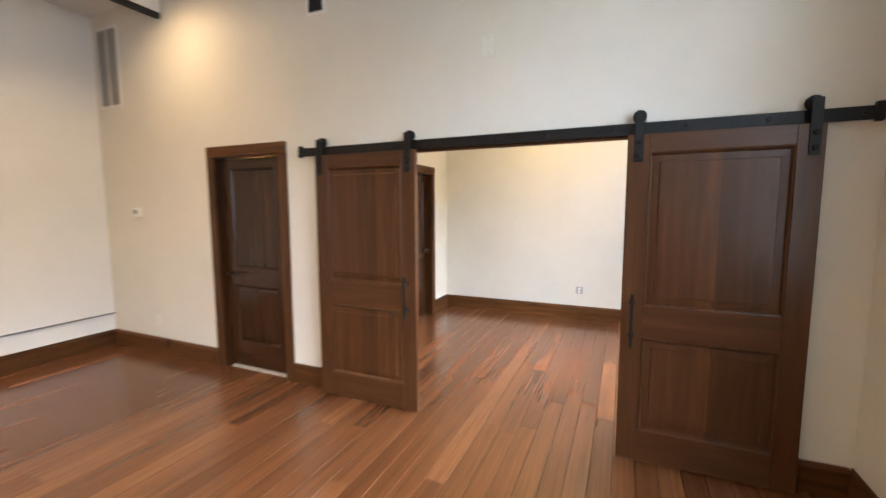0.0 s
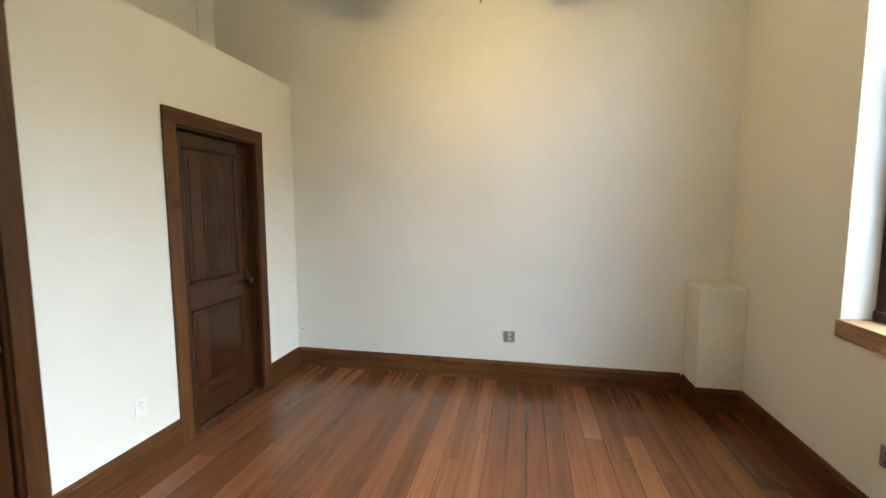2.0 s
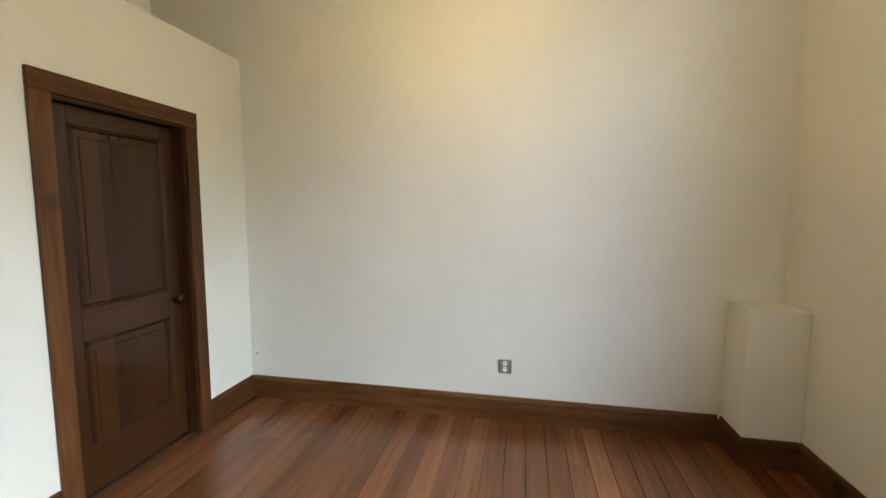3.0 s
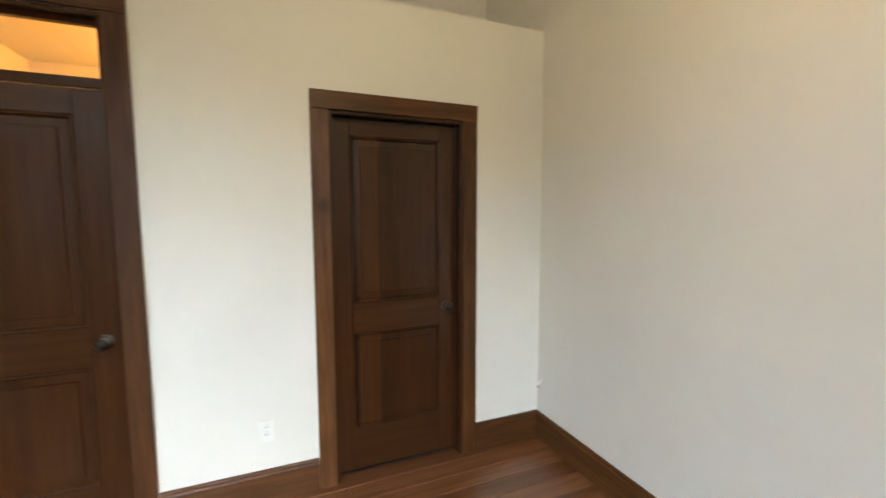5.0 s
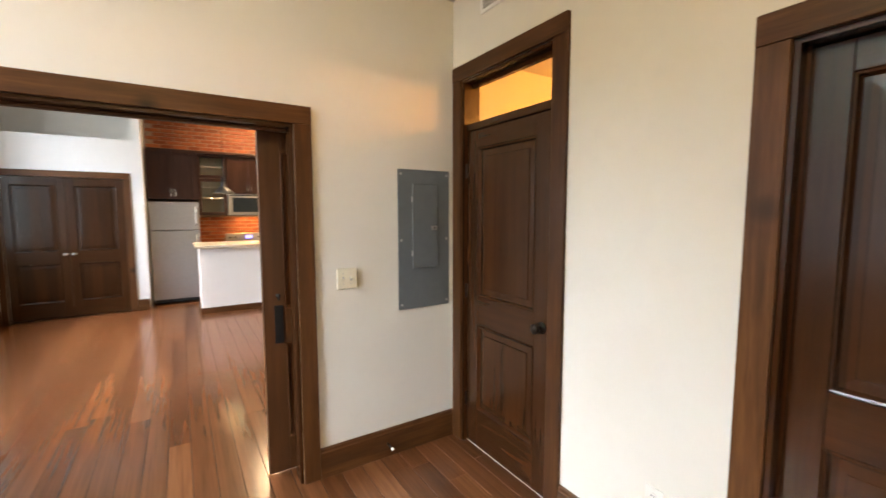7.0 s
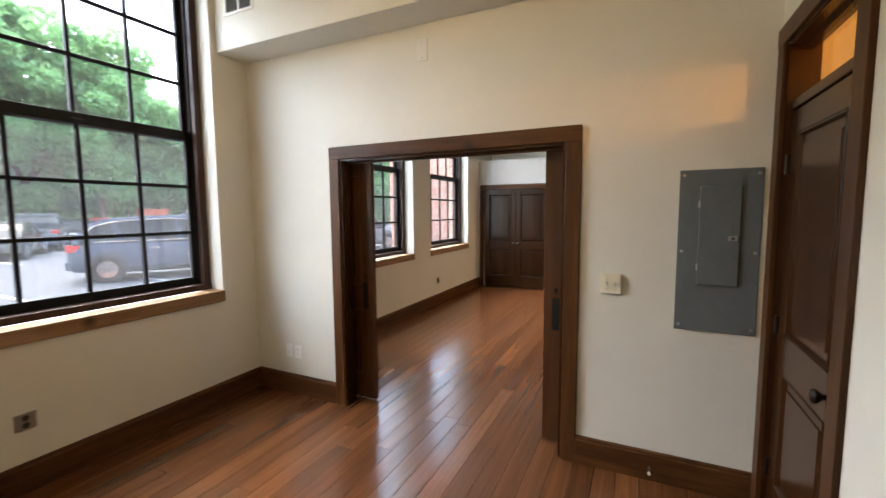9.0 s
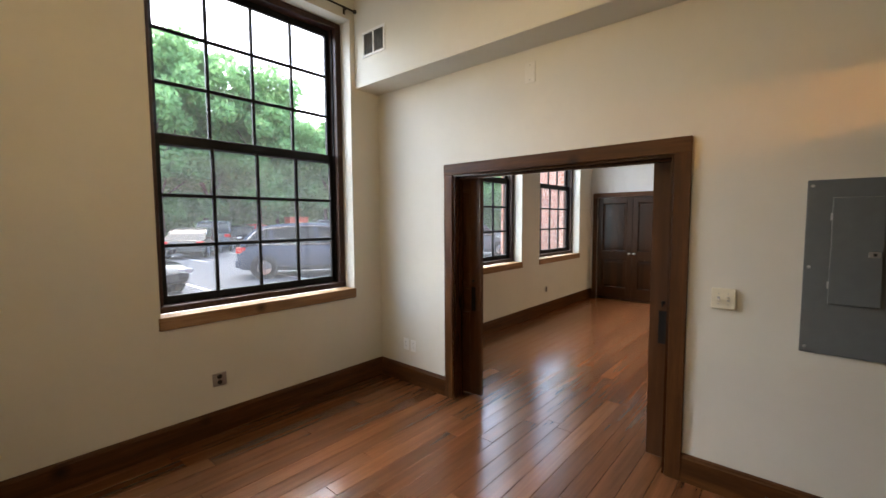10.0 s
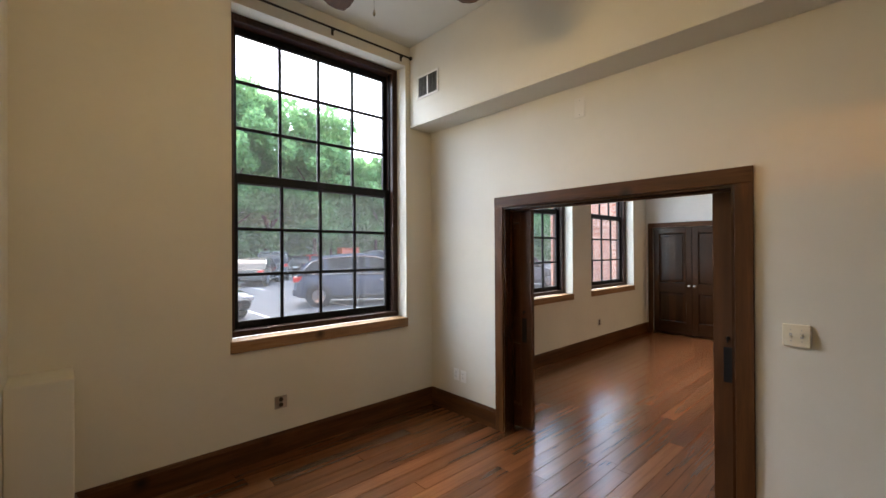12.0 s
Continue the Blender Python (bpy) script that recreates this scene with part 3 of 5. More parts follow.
def casing_parts(root, axis, face, side, u0, u1, z1, wide, head, depth=0.02):
    at = oriented(axis, face, side)
    part("casing", obox(B(), at, u0 - wide, u0, 0, depth, 0, z1, 0.003, 2), M_TRIM_V, root)
    part("casing", obox(B(), at, u1, u1 + wide, 0, depth, 0, z1, 0.003, 2), M_TRIM_V, root)
    part("casing_head", obox(B(), at, u0 - wide, u1 + wide, 0, depth + 0.003, z1, z1 + head, 0.003, 2), M_TRIM[1 if axis == 0 else 0], root)


def jamb_parts(root, axis, f, g, u0, u1, z1, t=0.018):
    """Lining boards of an opening that goes through the wall from f to g."""
    if axis == 0:
        part("jamb", box(B(), f, g, u0, u0 + t, 0, z1), M_DOOR_V, root)
        part("jamb", box(B(), f, g, u1 - t, u1, 0, z1), M_DOOR_V, root)
        part("jamb_head", box(B(), f, g, u0 + t, u1 - t, z1 - t, z1), M_DOOR_H[1], root)
    else:
        part("jamb", box(B(), u0, u0 + t, f, g, 0, z1), M_DOOR_V, root)
        part("jamb", box(B(), u1 - t, u1, f, g, 0, z1), M_DOOR_V, root)
        part("jamb_head", box(B(), u0 + t, u1 - t, f, g, z1 - t, z1), M_DOOR_H[0], root)


def knob(root, place, axis, mat=M_BRONZE, label="dark bronze round knob", size=1.0):
    prof = [(0.031, 0.0), (0.031, 0.006), (0.024, 0.010), (0.011, 0.014), (0.010, 0.030), (0.018, 0.036), (0.026, 0.046), (0.027, 0.054), (0.021, 0.062), (0.008, 0.066)]
    return part("knob", lathe(B(), [(r * size, h * size) for r, h in prof], place, axis), mat, root, label, True)


def hinge(root, at, u, z):
    part("hinge", obox(B(), at, u - 0.008, u + 0.008, 0.0, 0.014, z - 0.045, z + 0.045, 0.003), M_BRONZE, root, "dark bronze hinge")


door = thing("door_1", XW, 3.29, 0, "closed dark wooden door under a lit transom pane", "door", kind="structure")
casing_parts(door, 0, XW, 1, 2.914, 3.672, 2.36, 0.092, 0.09)
jamb_parts(door, 0, XW - 0.118, XW + 0.001, 2.912, 3.673, 2.358)
lf = leaf_parts(door, 0, XW - 0.022, 1, 2.932, 3.653, 0.012, 2.040, 0.112, ((0.262, 0.820), (1.005, 1.932)))
part("transom_bar", box(B(), XW - 0.11, XW - 0.012, 2.93, 3.655, 2.046, 2.088, 0.003), M_DOOR_H[1], door)
part("transom_stop", box(B(), XW - 0.085, XW - 0.055, 2.93, 3.655, 2.318, 2.340), M_DOOR_H[1], door)
tp = part("transom_pane", box(B(), XW - 0.075, XW - 0.069, 2.93, 3.655, 2.088, 2.320), M_TRANSOM, door, "clear transom glass")
tp.visible_shadow = False
knob(door, (XW - 0.022, 3.598, 0.935), (1, 0, 0))
at1 = oriented(0, XW - 0.022, 1)
for z in (0.30, 1.03, 1.80):
    hinge(door, at1, 2.936, z)

part("threshold", box(B(), XW - 0.115, XW - 0.026, 2.932, 3.653, 0.0006, 0.009, 0.003), M_MARBLE, door, "pale stone threshold")

door = thing("door_2", XW, 4.98, 0, "closed dark two-panel wooden door with knotty casing", "door", kind="structure")
casing_parts(door, 0, XW, 1, 4.597, 5.363, 2.042, 0.092, 0.093)
jamb_parts(door, 0, XW - 0.118, XW + 0.001, 4.596, 5.364, 2.044)
leaf_parts(door, 0, XW - 0.066, 1, 4.616, 5.344, 0.012, 2.022, 0.100, ((0.262, 0.823), (1.0, 1.930)))
part("stop", box(B(), XW - 0.064, XW - 0.052, 4.613, 4.625, 0.0, 2.026), M_DOOR_V, door)
part("stop", box(B(), XW - 0.064, XW - 0.052, 5.335, 5.347, 0.0, 2.026), M_DOOR_V, door)
knob(door, (XW - 0.066, 5.286, 0.938), (1, 0, 0))

door = thing("door_3", -2.9, YP, 0, "closed dark two-panel wooden door in the living room wall", "door", kind="structure")
casing_parts(door, 1, YP, -1, -3.298, -2.502, 2.042, 0.09, 0.093)
jamb_parts(door, 1, YP - 0.001, YS - 0.002, -3.299, -2.501, 2.044)
leaf_parts(door, 1, YP + 0.055, -1, -3.279, -2.521, 0.022, 2.022, 0.105, ((0.262, 0.823), (1.0, 1.930)))
lever = part("lever_handle", lathe(B(), [(0.028, 0), (0.028, 0.008), (0.011, 0.012), (0.010, 0.045), (0.004, 0.05)], (-3.215, YP + 0.055, 0.94), (0, -1, 0)), M_BRONZE, door, "dark bronze lever", True)
part("lever", rod(B(), (-3.225, YP + 0.012, 0.94), (-3.10, YP + 0.012, 0.94), 0.008), M_BRONZE, lever, smooth=True)

part("threshold", box(B(), -3.279, -2.521, YP + 0.050, YS - 0.004, 0.0006, 0.010, 0.003), M_MARBLE, door, "pale stone threshold")

frame_ = thing("doorway", -0.41, YS, 0, "wide doorway with knotty stained wooden casing", "doorway", kind="structure")
casing_parts(frame_, 1, YS, 1, -1.28, 0.450, 2.004, 0.091, 0.094)
jamb_parts(frame_, 1, YP - 0.012, YS + 0.001, -1.2795, 0.4495, 2.0045, 0.018)
part("head_stop", box(B(), -1.26, 0.431, YP - 0.011, YP + 0.030, 1.972, 1.986, 0.002), M_TRIM[0], frame_)

closet = thing("closet_doors", 0.62, YC, 0, "pair of closed dark wooden closet doors with small knobs", "closet door", kind="structure")
casing_parts(closet, 1, YC, 1, -0.055, 1.300, 2.048, 0.09, 0.09)
for a, b, kx in ((-0.053, 0.620, 0.575), (0.624, 1.298, 0.670)):
    leaf_parts(closet, 1, YC - 0.012, 1, a, b, 0.015, 2.045, 0.10, ((0.24, 0.80), (0.98, 1.93)), back=False)
    knob(closet, (kx, YC - 0.012, 0.93), (0, 1, 0), M_NICKEL, "small satin nickel knob", 0.8)


def barn_door(x0, x1, pull_x, flush_x, hangs, label):
    d = thing("barn_door", (x0 + x1) / 2, 2.62, 0.015, label, "sliding door", "sliding barn doors")
    at = oriented(1, 2.600, -1)
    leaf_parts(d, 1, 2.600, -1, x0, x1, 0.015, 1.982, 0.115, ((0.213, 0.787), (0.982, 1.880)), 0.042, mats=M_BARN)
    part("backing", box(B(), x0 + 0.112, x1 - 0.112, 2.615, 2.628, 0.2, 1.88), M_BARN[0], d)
    for hx in (x0 + hangs[0], x1 - hangs[1]):
        strap = part("hanger_strap", box(B(), hx - 0.024, hx + 0.024, 2.590, 2.5985, 1.825, 2.105, 0.002), M_IRON, d, "black iron hanger strap", False)
        for z in (1.86, 1.935):
            part("bolt", lathe(B(), [(0.014, 0), (0.014, 0.007), (0.009, 0.013), (0.003, 0.015)], (hx, 2.590, z), (0, -1, 0), 8), M_IRON, strap)
        part("wheel", lathe(B(), [(0.02, -0.014), (0.037, -0.014), (0.030, -0.006), (0.030, 0.006), (0.037, 0.014), (0.02, 0.014)], (hx, 2.648, 2.088), (0, 1, 0), 24), M_IRON, d, "black iron roller wheel", True)
        part("axle", rod(B(), (hx, 2.588, 2.092), (hx, 2.664, 2.092), 0.011), M_IRON, d)
    pull = part("pull_handle", box(B(), pull_x - 0.009, pull_x + 0.009, 2.546, 2.556, 0.735, 1.060, 0.002), M_IRON, d, "flat black iron pull bar")
    for z in (0.800, 1.005):
        part("post", rod(B(), (pull_x, 2.556, z), (pull_x, 2.600, z), 0.007), M_IRON, pull, smooth=True)
        part("base_plate", lathe(B(), [(0.018, 0), (0.018, 0.004), (0.013, 0.007)], (pull_x, 2.600, z), (0, -1, 0), 16), M_IRON, pull)
    fl = part("flush_pull", box(B(), flush_x - 0.024, flush_x + 0.024, 2.6425, 2.6465, 0.79, 1.01, 0.0015), M_IRON, d, "black recessed flush pull")
    part("thumb_turn", lathe(B(), [(0.013, 0), (0.013, 0.006), (0.006, 0.01), (0.006, 0.02)], (flush_x, 2.6425, 1.065), (0, 1, 0), 12), M_IRON, d)
    part("end_latch", rod(B(), (flush_x + 0.0, 2.660, 1.04), (flush_x + 0.0, 2.660, 1.075), 0.005), M_IRON, d)
    return d


barn_door(-2.026, -1.125, -1.200, -1.205, (0.046, 0.062), "dark two-panel sliding barn door hung from an iron track")
barn_door(0.267, 1.168, 0.325, 0.345, (0.060, 0.046), "dark two-panel sliding barn door pushed to the window side")

track = thing("barn_door_track", -0.4, 2.65, 2.0, "long black iron track fixed to the wall above the doorway", "track")
part("bar", box(B(), -2.235, 1.405, 2.643, 2.653, 1.986, 2.054, 0.0015), M_IRON, track)
for i in range(10):
    x = -2.10 + i * 0.38
    part("standoff", rod(B(), (x, 2.652, 2.020), (x, YP, 2.020), 0.014), M_IRON, track)
    part("bolt_head", lathe(B(), [(0.012, 0), (0.012, 0.007), (0.007, 0.01)], (x, 2.643, 2.020), (0, -1, 0), 6), M_IRON, track)
for x in (-2.205, 1.375):
    part("end_stop", box(B(), x - 0.016, x + 0.016, 2.632, 2.664, 1.978, 2.072, 0.003), M_IRON, track)


# ---- windows ----
def window(n, y0, y1):
    w = thing("window_%d" % n, XE + 0.16, (y0 + y1) / 2, WZ0, "tall black double-hung window with small square panes", "window", kind="structure")
    xa, xb = XE + 0.145, XE + 0.31
    t = 0.060
    part("liner", box(B(), xa, xb, y0, y0 + t, WZ0, WZ1, 0.003), M_LINER, w, "dark brown wooden window liner")
    part("liner", box(B(), xa, xb, y1 - t, y1, WZ0, WZ1, 0.003), M_LINER, w)
    part("liner_head", box(B(), xa, xb, y0 + t, y1 - t, WZ1 - 0.055, WZ1, 0.003), M_LINER, w)
    part("stool", box(B(), xa - 0.012, xb, y0 + 0.001, y1 - 0.001, WZ0 + 0.001, WZ0 + 0.050, 0.006, 2), M_LINER, w)
    part("track_strip", box(B(), xa + 0.05, xa + 0.062, y0 + t, y0 + t + 0.012, WZ0 + 0.05, WZ1 - 0.055), M_SASH, w)
    part("track_strip", box(B(), xa + 0.05, xa + 0.062, y1 - t - 0.012, y1 - t, WZ0 + 0.05, WZ1 - 0.055), M_SASH, w)
    ya, yb = y0 + t, y1 - t
    pane_me = None
    for name, xs, za, zb, rb, rt in (("lower_sash", XE + 0.215, WZ0 + 0.050, 2.255, 0.062, 0.075), ("upper_sash", XE + 0.250, 2.175, WZ1 - 0.055, 0.075, 0.055)):
        bm = B()
        s = 0.046
        box(bm, xs, xs + 0.034, ya, ya + s, za, zb, 0.003)
        box(bm, xs, xs + 0.034, yb - s, yb, za, zb, 0.003)
        box(bm, xs, xs + 0.034, ya + s, yb - s, za, za + rb, 0.003)
        box(bm, xs, xs + 0.034, ya + s, yb - s, zb - rt, zb, 0.003)
        sash = part(name, bm, M_SASH, w, "black painted sash")
        ga, gb, ha, hb = ya + s, yb - s, za + rb, zb - rt
        for i in range(1, 4):
            y = ga + (gb - ga) * i / 4
            part("muntin", box(B(), xs + 0.002, xs + 0.030, y - 0.0125, y + 0.0125, ha, hb, 0.003), M_SASH, sash)
        for j in range(1, 3):
            z = ha + (hb - ha) * j / 3
            part("muntin", box(B(), xs + 0.003, xs + 0.029, ga, gb, z - 0.0125, z + 0.0125, 0.003), M_SASH, sash)
        for i in range(4):
            for j in range(3):
                p = part("pane", box(B(), xs + 0.014, xs + 0.018, ga + (gb - ga) * i / 4, ga + (gb - ga) * (i + 1) / 4, ha + (hb - ha) * j / 3, ha + (hb - ha) * (j + 1) / 3), M_GLASS, sash)
                p.visible_shadow = False
    part("sash_lock", box(B(), XE + 0.195, XE + 0.215, (y0 + y1) / 2 - 0.03, (y0 + y1) / 2 + 0.03, 2.19, 2.215, 0.004), M_SASH, w)
    scr = part("insect_screen", box(B(), XE + 0.300, XE + 0.301, ya, yb, WZ0 + 0.05, 2.22), M_SCREEN, w, "fine grey insect screen")
    scr.visible_shadow = False
    single("window_sill", box(B(), XE - 0.016, xa - 0.013, y0 - 0.012, y1 + 0.012, 0.858, WZ0 - 0.0005, 0.005, 2), M_SILL, "rough tan wooden window sill", "window sill", kind="structure")


def screen_mat(name):
    m = bpy.data.materials.new(name)
    m.use_nodes = True
    nt = m.node_tree
    b = nt.nodes["Principled BSDF"]
    b.inputs["Base Color"].default_value = (0.50, 0.57, 0.62, 1)
    b.inputs["Roughness"].default_value = 0.6
    tr = nt.nodes.new("ShaderNodeBsdfTransparent")
    mx = nt.nodes.new("ShaderNodeMixShader")
    mx.inputs[0].default_value = 0.13
    nt.links.new(tr.outputs[0], mx.inputs[1])
    nt.links.new(b.outputs[0], mx.inputs[2])
    nt.links.new(mx.outputs[0], nt.nodes["Material Output"].inputs["Surface"])
    return m


M_SCREEN = screen_mat("grey_screen_mesh")
for n, (a, b) in enumerate(WINDOWS):
    window(n + 1, a, b)

cr = thing("curtain_rod", XE - 0.05, 3.97, 3.56, "thin dark bronze curtain rod above the window", "curtain rod")
part("rod", rod(B(), (XE - 0.055, 3.13, 3.565), (XE - 0.055, 4.90, 3.565), 0.009), M_BRONZE, cr, smooth=True)
for y in (3.20, 3.95, 4.82):
    br_ = part("bracket", rod(B(), (XE - 0.055, y, 3.565), (XE - 0.004, y, 3.565), 0.006), M_BRONZE, cr)
    part("bracket_plate", box(B(), XE - 0.006, XE - 0.0005, y - 0.012, y + 0.012, 3.53, 3.60, 0.002), M_BRONZE, br_)
for y, s in ((3.13, -1), (4.90, 1)):
    part("finial", lathe(B(), [(0.010, 0), (0.018, 0.006), (0.020, 0.018), (0.010, 0.03)], (XE - 0.055, y, 3.565), (0, s, 0)), M_BRONZE, cr, smooth=True)


# ---- wall fittings ----
def outlet(axis, face, side, u, z, plate, label, w=0.072, h=0.116, recept=M_WHITE):
    at = oriented(axis, face, side)
    c = at(u, 0, z)
    o = thing("outlet", *c, label, "outlet", "wall outlets")
    pl = part("plate", obox(B(), at, u - w / 2, u + w / 2, 0.0, 0.006, z - h / 2, z + h / 2, 0.002, 2), plate, o)
    for dz in (-0.021, 0.021):
        r = part("receptacle", lathe(B(), [(0.0168, 0), (0.0168, 0.0035), (0.015, 0.0045)], at(u, 0.0055, z + dz), tuple(Vector(at(0, 1, 0)) - Vector(at(0, 0, 0))), 16), recept, o)
        for du in (-0.006, 0.006):
            part("slot", obox(B(), at, u + du - 0.0012, u + du + 0.0012, 0.0098, 0.0106, z + dz - 0.001, z + dz + 0.008), M_SLOT, r)
    part("screw", lathe(B(), [(0.003, 0), (0.003, 0.0015)], at(u, 0.0058, z), tuple(Vector(at(0, 1, 0)) - Vector(at(0, 0, 0))), 8), M_STEEL, o)
    return o


def blank_plate(axis, face, side, u, z, w, h, label, name="blank_plate"):
    at = oriented(axis, face, side)
    o = thing(name, *at(u, 0, z), label, "wall plate", "wall plates")
    part("plate", obox(B(), at, u - w / 2, u + w / 2, 0, 0.007, z - h / 2, z + h / 2, 0.003, 2), M_PLATE, o)
    for dz in (-h * 0.36, h * 0.36):
        part("screw", lathe(B(), [(0.004, 0), (0.004, 0.0015)], at(u, 0.0068, z + dz), tuple(Vector(at(0, 1, 0)) - Vector(at(0, 0, 0))), 8), M_STEEL, o)


outlet(1, YN, -1, -0.272, 0.398, M_STEEL, "white duplex outlet in a steel plate above the baseboard", 0.095, 0.10)
outlet(0, XE, -1, 4.415, 0.412, M_STEEL, "dark-slotted outlet in a steel plate under the window", 0.10, 0.10, M_SLOT)
outlet(0, XE, -1, -0.912, 0.408, M_STEEL, "outlet in a steel plate under the living room window", 0.085, 0.10, M_SLOT)
outlet(0, XW, 1, 4.245, 0.384, M_PLATE, "white duplex outlet between the two doors", recept=M_PLATE)
outlet(1, YS, 1, 1.060, 0.384, M_WHITE, "white outlet beside the bedroom corner")
outlet(1, YS, 1, 0.962, 0.380, M_WHITE, "white outlet beside the wide doorway")
outlet(1, YP, -1, -4.31, 0.372, M_PLATE, "white outlet on the living room wall", recept=M_PLATE)
blank_plate(1, YS, 1, -0.298, 2.706, 0.085, 0.150, "white blank plate high on the wall")
blank_plate(1, YP, -1, -0.610, 2.645, 0.088, 0.140, "white blank plate high above the barn doors")

at = oriented(1, YS, 1)
sw = thing("light_switch", -1.553, YS, 1.157, "ivory double toggle switch beside the doorway", "light switch")
part("plate", obox(B(), at, -1.553 - 0.059, -1.553 + 0.059, 0, 0.016, 1.157 - 0.060, 1.157 + 0.060, 0.005, 2), M_IVORY, sw)
for u, up in ((-1.576, 1), (-1.530, -1)):
    part("toggle_slot", obox(B(), at, u - 0.0065, u + 0.0065, 0.0158, 0.0166, 1.157 - 0.013, 1.157 + 0.013), M_LOUVER, sw, "grey slot round the toggle")
    tg = part("toggle", obox(B(), at, u - 0.005, u + 0.005, 0.016, 0.036, 1.157 + (0.000 if up > 0 else -0.012), 1.157 + (0.012 if up > 0 else 0.000), 0.002), M_IVORY, sw)
    for dz in (-0.030, 0.030):
        part("screw", lathe(B(), [(0.003, 0), (0.003, 0.0015)], at(u, 0.0158, 1.157 + dz), (0, 1, 0), 8), M_STEEL, tg)

ep = thing("electrical_panel", -2.07, YS, 0.925, "flush grey steel electrical panel screwed to the wall", "electrical panel")
part("cover", obox(B(), at, -2.262, -1.887, 0, 0.009, 0.925, 1.804, 0.003, 2), M_GREY, ep)
pd = part("panel_door", obox(B(), at, -2.170, -1.985, 0.009, 0.019, 1.185, 1.715, 0.004, 2), M_GREY, ep)
part("latch", obox(B(), at, -2.160, -2.118, 0.019, 0.024, 1.425, 1.452, 0.002), M_STEEL, pd, "pale sliding latch")
part("latch_slot", obox(B(), at, -2.146, -2.134, 0.0235, 0.0245, 1.432, 1.445), M_SLOT, pd)
for z in (1.28, 1.62):
    part("panel_hinge", obox(B(), at, -1.986, -1.979, 0.009, 0.018, z - 0.018, z + 0.018, 0.002), M_STEEL, pd)
for u in (-2.240, -1.908):
    for z in (0.955, 1.365, 1.775):
        part("screw", lathe(B(), [(0.008, 0), (0.008, 0.002), (0.004, 0.004)], at(u, 0.0088, z), (0, 1, 0), 10), M_STEEL, ep)


def grille(axis, face, side, u0, u1, z0, z1, label, slats, upright=False, mid=False, slat_mat=M_LOUVER, back=M_SLOT):
    at_ = oriented(axis, face, side)
    g = thing("wall_vent", *at_((u0 + u1) / 2, 0, z0), label, "air vent")
    f = 0.022
    part("backing", obox(B(), at_, u0 + 0.004, u1 - 0.004, 0.0005, 0.002, z0 + 0.004, z1 - 0.004), back, g)
    for a, b, c, d in ((u0, u1, z0, z0 + f), (u0, u1, z1 - f, z1), (u0, u0 + f, z0 + f, z1 - f), (u1 - f, u1, z0 + f, z1 - f)):
        part("frame_side", obox(B(), at_, a, b, 0, 0.010, c, d, 0.003), M_WHITE, g)
    if mid:
        m = (u0 + u1) / 2
        part("divider", obox(B(), at_, m - 0.008, m + 0.008, 0.001, 0.009, z0 + f, z1 - f), M_WHITE, g)
    for i in range(slats):
        if upright:
            u = u0 + f + (u1 - u0 - 2 * f) * (i + 0.5) / slats
            part("slat", obox(B(), at_, u - 0.0025, u + 0.0025, 0.002, 0.008, z0 + f, z1 - f), slat_mat, g)
        else:
            z = z0 + f + (z1 - z0 - 2 * f) * (i + 0.5) / slats
            part("slat", obox(B(), at_, u0 + f, u1 - f, 0.002, 0.008, z - 0.0035, z + 0.0035), slat_mat, g)


grille(1, 3.09, 1, 0.985, 1.300, 3.125, 3.355, "white-framed supply vent with dark louvers on the soffit", 12, True, True, plain("vent_louver_dark", (0.16, 0.16, 0.15), 0.5))
grille(1, YP, -1, -5.02, -4.645, 2.642, 3.465, "tall white-framed return air grille near the corner", 40, False, True, M_LOUVER, plain("grille_shade", (0.22, 0.215, 0.20), 0.6))
grille(1, YP, -1, -2.14, -1.955, 3.098, 3.35, "white-framed vent with dark louvers above the doors", 9, True, False, M_SLOT)
grille(0, XW, 1, 3.095, 3.62, 2.685, 3.10, "pale return grille high above the transom door", 22, False, False, M_LOUVER, M_LOUVER)

th = thing("thermostat", -4.508, YP, 1.523, "small white thermostat with a dark display", "thermostat")
atp = oriented(1, YP, -1)
part("case", obox(B(), atp, -4.555, -4.461, 0, 0.024, 1.475, 1.571, 0.006, 2), M_WHITE, th)
part("display", obox(B(), atp, -4.548, -4.512, 0.0235, 0.0255, 1.505, 1.550, 0.001), M_SLOT, th)
single("conduit", rod(B(), (XM + 0.012, YK, 0.366), (XM + 0.012, YP - 0.003, 0.366), 0.009), plain("grey_conduit", (0.20, 0.21, 0.21), 0.4), "thin grey conduit along the living room wall", "conduit")
cs = thing("cable_stub", -2.262, YN, 0.392, "short white coaxial cable sticking out of the wall", "cable")
part("wire", rod(B(), (-2.264, YN - 0.001, 0.392), (-2.225, YN - 0.045, 0.380), 0.0035), M_WHITE, cs)
part("connector", rod(B(), (-2.225, YN - 0.045, 0.380), (-2.212, YN - 0.058, 0.376), 0.0055), M_NICKEL, cs)
ds = thing("door_stop", -1.79, YS + 0.02, 0.085, "spring door stop with a white tip on the baseboard", "door stop")
part("spring", rod(B(), (-1.79, YS + 0.0195, 0.085), (-1.79, YS + 0.085, 0.085), 0.006), M_BRONZE, ds)
part("tip", lathe(B(), [(0.006, 0), (0.009, 0.002), (0.009, 0.012), (0.005, 0.016)], (-1.79, YS + 0.085, 0.085), (0, 1, 0), 12), M_WHITE, ds)

